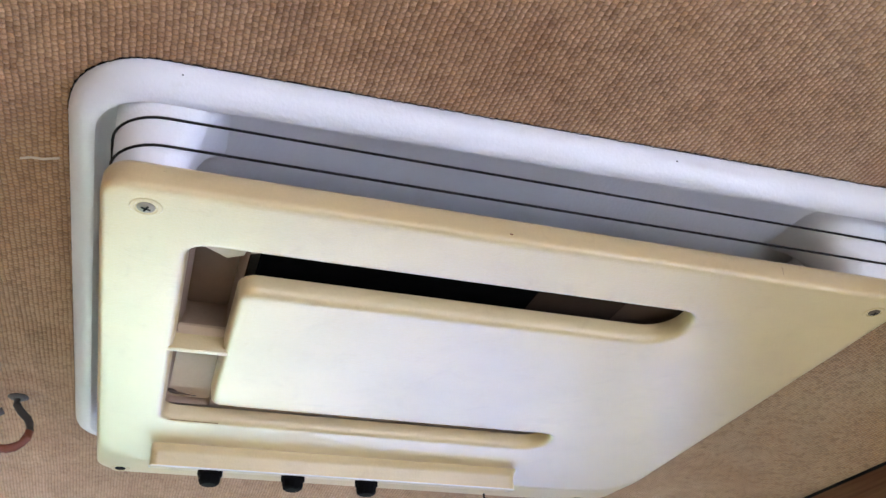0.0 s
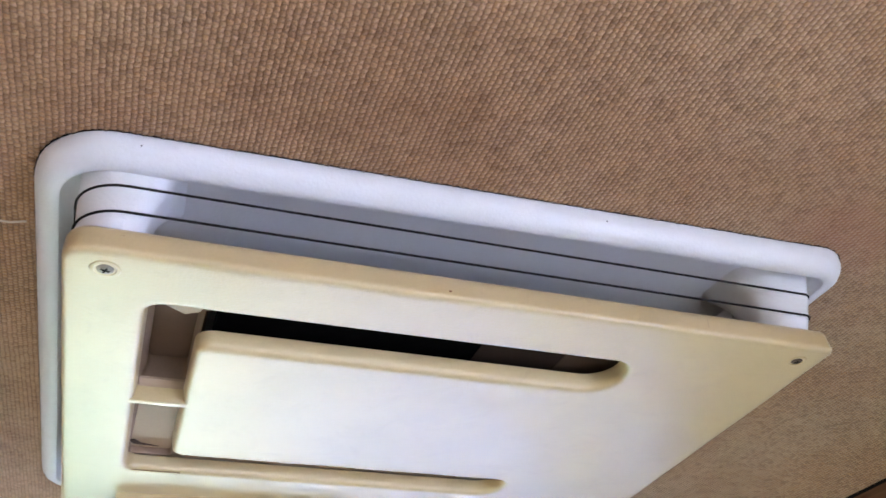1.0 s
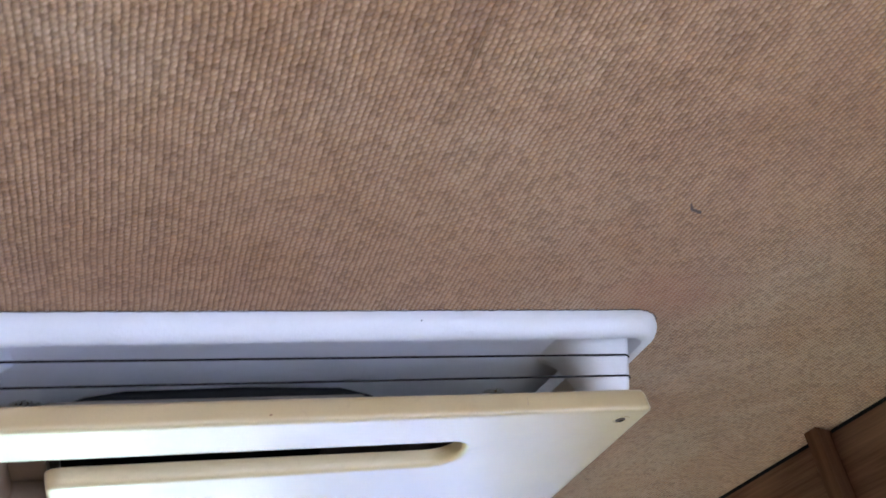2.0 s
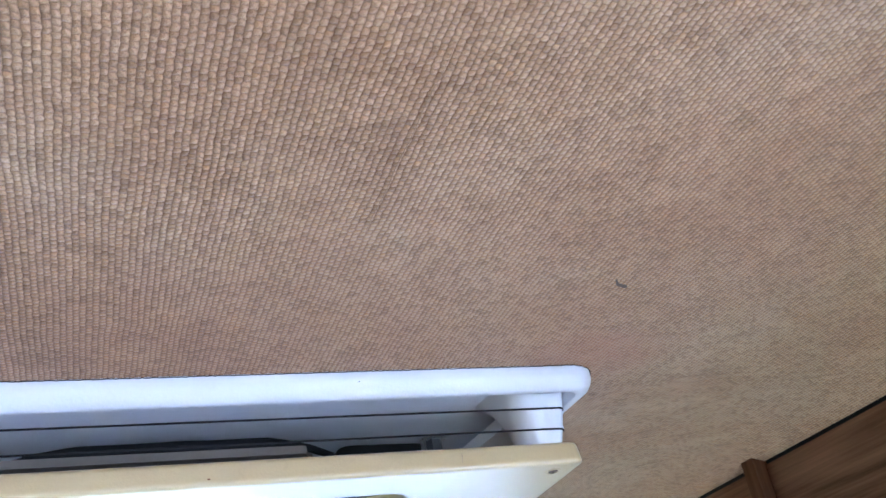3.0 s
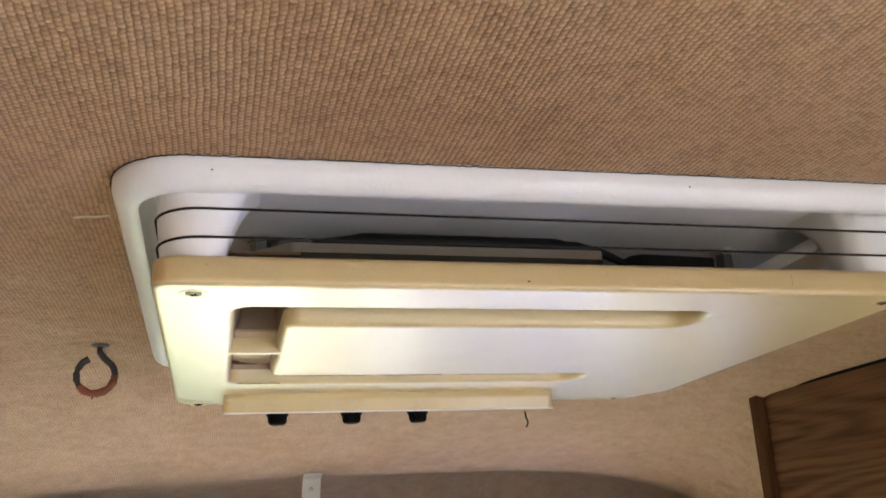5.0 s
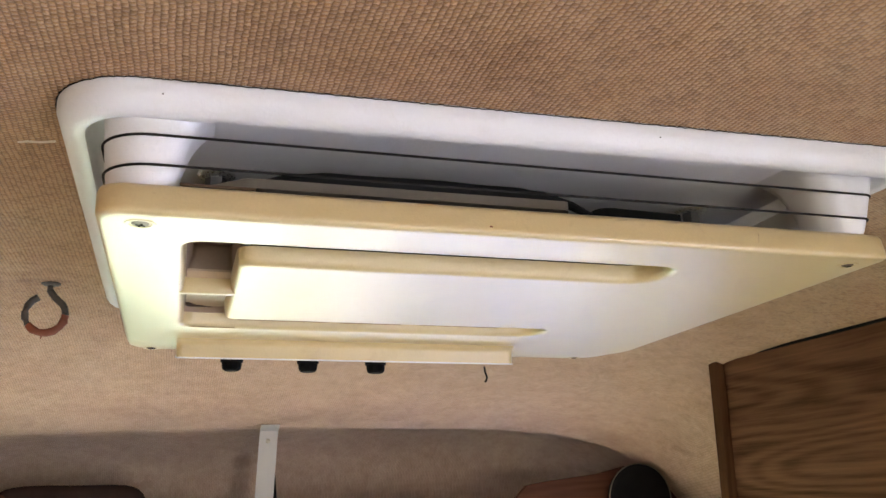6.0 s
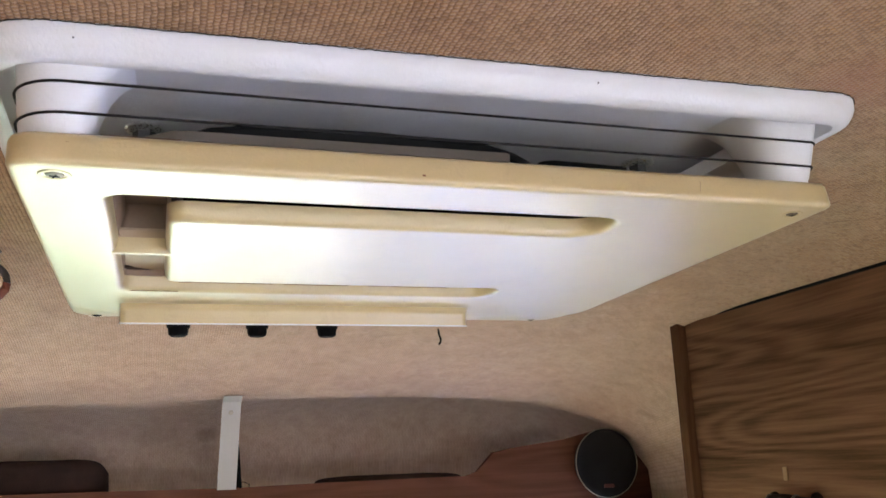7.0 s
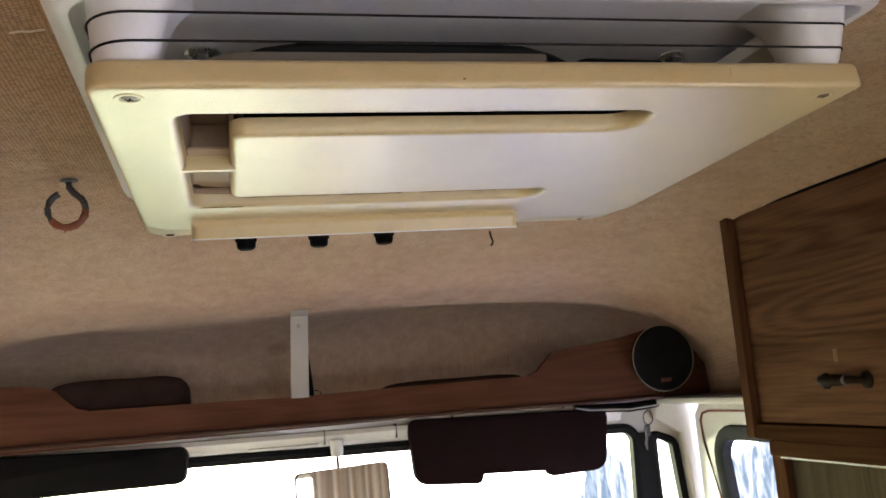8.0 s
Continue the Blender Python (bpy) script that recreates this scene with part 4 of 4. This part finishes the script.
def build_header():
    head = new("trim_header")
    tagged(head, "glossy off-white metal header rail above the windscreen", "header rail", kind="structure")
    loops = []
    for x in [-0.62 + 1.56 * i / 12 for i in range(13)]:
        loops.append([(x, FRONT - dy, z - 0.012 * (x + 0.1)) for dy, z in ((0.0, 1.545), (0.030, 1.545), (0.034, 1.535), (0.026, 1.525), (0.024, 1.519), (0.016, 1.514), (0.0, 1.512))])
    part("rail", rings(loops, cap0=True, cap1=True)[0], VANPAINT, head)
    for x in (0.235, 0.395):
        part("joint", block(x - 0.001, x + 0.001, FRONT - 0.036, FRONT - 0.004, 1.512, 1.543), DARKSTEEL, head, "dark panel joint")
    part("moulding", tube([(0.07, FRONT - 0.030, 1.5155), (0.08, FRONT - 0.034, 1.5155), (0.21, FRONT - 0.034, 1.5145), (0.22, FRONT - 0.030, 1.5145)], 0.003, 8), VANPAINT, head)
    side = new("trim_pillar")
    tagged(side, "off-white painted windscreen pillar with rusty door gap", "pillar", kind="structure")
    part("pillar", rings([[(x, y, z) for x, y in rounded([(1.085 + k, FRONT - 0.03, 0.008), (1.165, FRONT - 0.03, 0.008), (1.165, FRONT - 0.002, 0.004), (1.085 + k, FRONT - 0.002, 0.004)], 3)]
                          for k, z in ((0.05, 0.4), (0.045, 0.95), (0.005, 1.46), (-0.06, 1.50), (-0.06, 1.545))], cap0=True, cap1=True)[0], VANPAINT, side)
    part("glazing_bar", rings([[(a, FRONT - 0.012, z), (b, FRONT - 0.012, z), (b, FRONT + 0.04, z), (a, FRONT + 0.04, z)] for a, b, z in ((0.972, 1.022, 0.9), (0.986, 1.024, 1.468))], cap0=True, cap1=True)[0], RUBBER, side, "black rubber glazing bar")
    part("gutter", block(1.02, 1.165, 1.30, FRONT - 0.03, 1.5345, 1.5470, 0.003), VANPAINT, side, "off-white rail under the lining")
    part("gutter_line", block(1.0185, 1.164, 1.30, FRONT - 0.03, 1.5475, 1.5505), DARKSTEEL, side)
    part("door_gap", tube([(1.118, 1.66, 0.9), (1.118, 1.81, 1.29), (1.118, 1.868, 1.44), (1.118, 1.872, 1.488), (1.118, 1.860, 1.504), (1.118, 1.83, 1.510), (1.118, 1.30, 1.512)], 0.0028, 6), RUST, side, "rusty brown gap round the door")
    return head


build_header()


def build_mirror():
    m = thing("rear_view_mirror", "rectangular rear-view mirror on white stem above the windscreen", "mirror", at=(0.262, FRONT - 0.05, 1.47))
    part("stem_socket", lathe([(0.016, 0.052), (0.017, 0.046), (0.0145, 0.040), (0.0135, 0.020), (0.010, 0.015), (0.0, 0.014)], (-0.002, 0.02, 0), 18), VANPAINT, m, "white plastic stem socket")
    part("stem", tube([(-0.002, 0.02, 0.016), (-0.003, 0.02, 0.002), (-0.003, 0.016, -0.012)], 0.0035, 8), BLACK, m)
    o = rounded([(-0.101, -0.118, 0.014), (0.103, -0.118, 0.014), (0.105, -0.006, 0.012), (-0.099, -0.010, 0.012)], 6)
    case = rings([[(x * s, y, z * s - (1 - s) * 0.06) for x, z in o] for s, y in ((1.0, -0.004), (1.0, 0.006), (0.93, 0.018), (0.7, 0.024))], cap0=True, cap1=True)[0]
    part("case", case, DARKSTEEL, m, "dark grey mirror case")
    bm = bmesh.new()
    fill_between(bm, [[bm.verts.new((x * 0.95, -0.0052, z * 0.95 - 0.003)) for x, z in o]])
    part("mirror_glass", bm, MIRROR, m, "reflecting mirror glass", smooth=False)
    m.rotation_euler = (radians(-2.3), radians(-1.5), radians(-4.6))
    return m


build_mirror()


def build_visor(name, label, corners, y, material, tilt):
    x = sum(c[0] for c in corners) / len(corners)
    top = max(c[1] for c in corners)
    v = thing(name, label, "sun visor", "sun visors", at=(x, y, top))
    o = rounded([(cx - x, cz - top, r) for cx, cz, r in corners], 6)
    mx, mz = sum(p[0] for p in o) / len(o), sum(p[1] for p in o) / len(o)
    bm = rings([[(mx + (px - mx) * s, dy, mz + (pz - mz) * s) for px, pz in o] for s, dy in ((0.93, -0.012), (0.985, -0.009), (1.0, 0.0), (0.985, 0.009), (0.93, 0.012))], cap0=True, cap1=True)[0]
    part("pad", bm, material, v)
    for k in (-0.28, 0.28):
        w = (max(p[0] for p in o) - min(p[0] for p in o)) * k
        part("clip", tube([(w, 0.0, -0.004), (w, 0.002, 0.010), (w + 0.012, 0.004, 0.012)], 0.003, 6), BLACK, v)
    v.rotation_euler = (radians(tilt), 0, 0)
    return v


build_visor("sun_visor", "dark maroon vinyl sun visor with notched lower edge", [(0.418, 1.548, 0.02), (0.428, 1.405, 0.035), (0.574, 1.393, 0.006), (0.582, 1.414, 0.006), (0.742, 1.406, 0.006), (0.752, 1.392, 0.006), (0.888, 1.396, 0.035), (0.905, 1.535, 0.02)], FRONT - 0.03, MAROON, 0)
build_visor("sun_visor", "charcoal vinyl sun visor folded above the windscreen", [(-0.62, 1.556, 0.02), (-0.62, 1.462, 0.03), (-0.058, 1.462, 0.022), (-0.048, 1.537, 0.02)], FRONT - 0.045, CHARCOAL, 0)


def build_small_cab_things():
    lamp = thing("grab_rail", "dark flattened plastic grab rail under the shelf board", "grab rail", at=(0.95, NOSE + 0.05, 1.545))
    o = [(-0.135, 0.0), (-0.10, -0.007), (0.0, -0.013), (0.07, -0.010), (0.10, 0.0)]
    part("bar", tube([(x, 0, z) for x, z in o], [0.004, 0.009, 0.012, 0.010, 0.004], 10), BLACK, lamp)
    part("trim", tube([(x, -0.009, z - 0.004) for x, z in o], 0.0022, 6), GREYPAINT, lamp, "pale trim line")
    charm = thing("hanging_ring", "small metal ring and clasp hanging from the shelf edge", "key ring", at=(1.0, FRONT - 0.045, 1.515))
    loop = [(0.012 * math.cos(2 * math.pi * k / 18), 0.0, -0.012 + 0.016 * math.sin(2 * math.pi * k / 18)) for k in range(18)]
    part("ring", tube(loop, 0.0015, 6, closed=True), DARKSTEEL, charm)
    part("cord", tube([(0, 0, 0.004), (0.001, 0, 0.03)], 0.001, 5), BLACK, charm)
    part("clasp", block(-0.011, 0.002, -0.003, 0.003, -0.054, -0.028, 0.002), DARKSTEEL, charm)
    part("tassel", tube([(-0.006, 0, -0.05), (-0.012, 0, -0.07), (-0.010, 0, -0.085)], [0.003, 0.004, 0.002], 6), DARKSTEEL, charm)


build_small_cab_things()


def build_curtain():
    m, nt, b = nodes_of("striped_curtain_cloth")
    v = coords(nt)
    sep = nt.nodes.new("ShaderNodeSeparateXYZ")
    nt.links.new(v, sep.inputs[0])
    band = calc(nt, "FRACT", calc(nt, "MULTIPLY", sep.outputs[0], 9.0))
    col = ramp(nt, band, [(0.0, (0.62, 0.55, 0.48)), (0.25, (0.30, 0.22, 0.19)), (0.4, (0.78, 0.75, 0.7)), (0.62, (0.48, 0.36, 0.31)), (0.8, (0.7, 0.66, 0.6)), (1.0, (0.6, 0.52, 0.45))])
    nt.links.new(col, b.inputs["Base Color"])
    b.inputs["Roughness"].default_value = 0.9
    bm, _ = rings([[(x, 0.022 * math.sin(x * 62) + 0.006 * math.sin(x * 23 + z), z) for x in [0.006 * i for i in range(91)]] for z in (0.0, 0.4, 0.8)], closed=False)
    ob = new("curtain", mesh_of("curtain", bm, m))
    ob.location = (XC - 0.40, REAR + 0.0285, 0.72)
    ob.modifiers.new("thickness", "SOLIDIFY").thickness = 0.0015
    return tagged(ob, "cream and grey-brown striped curtain hanging at the rear window", "curtain")


build_curtain()
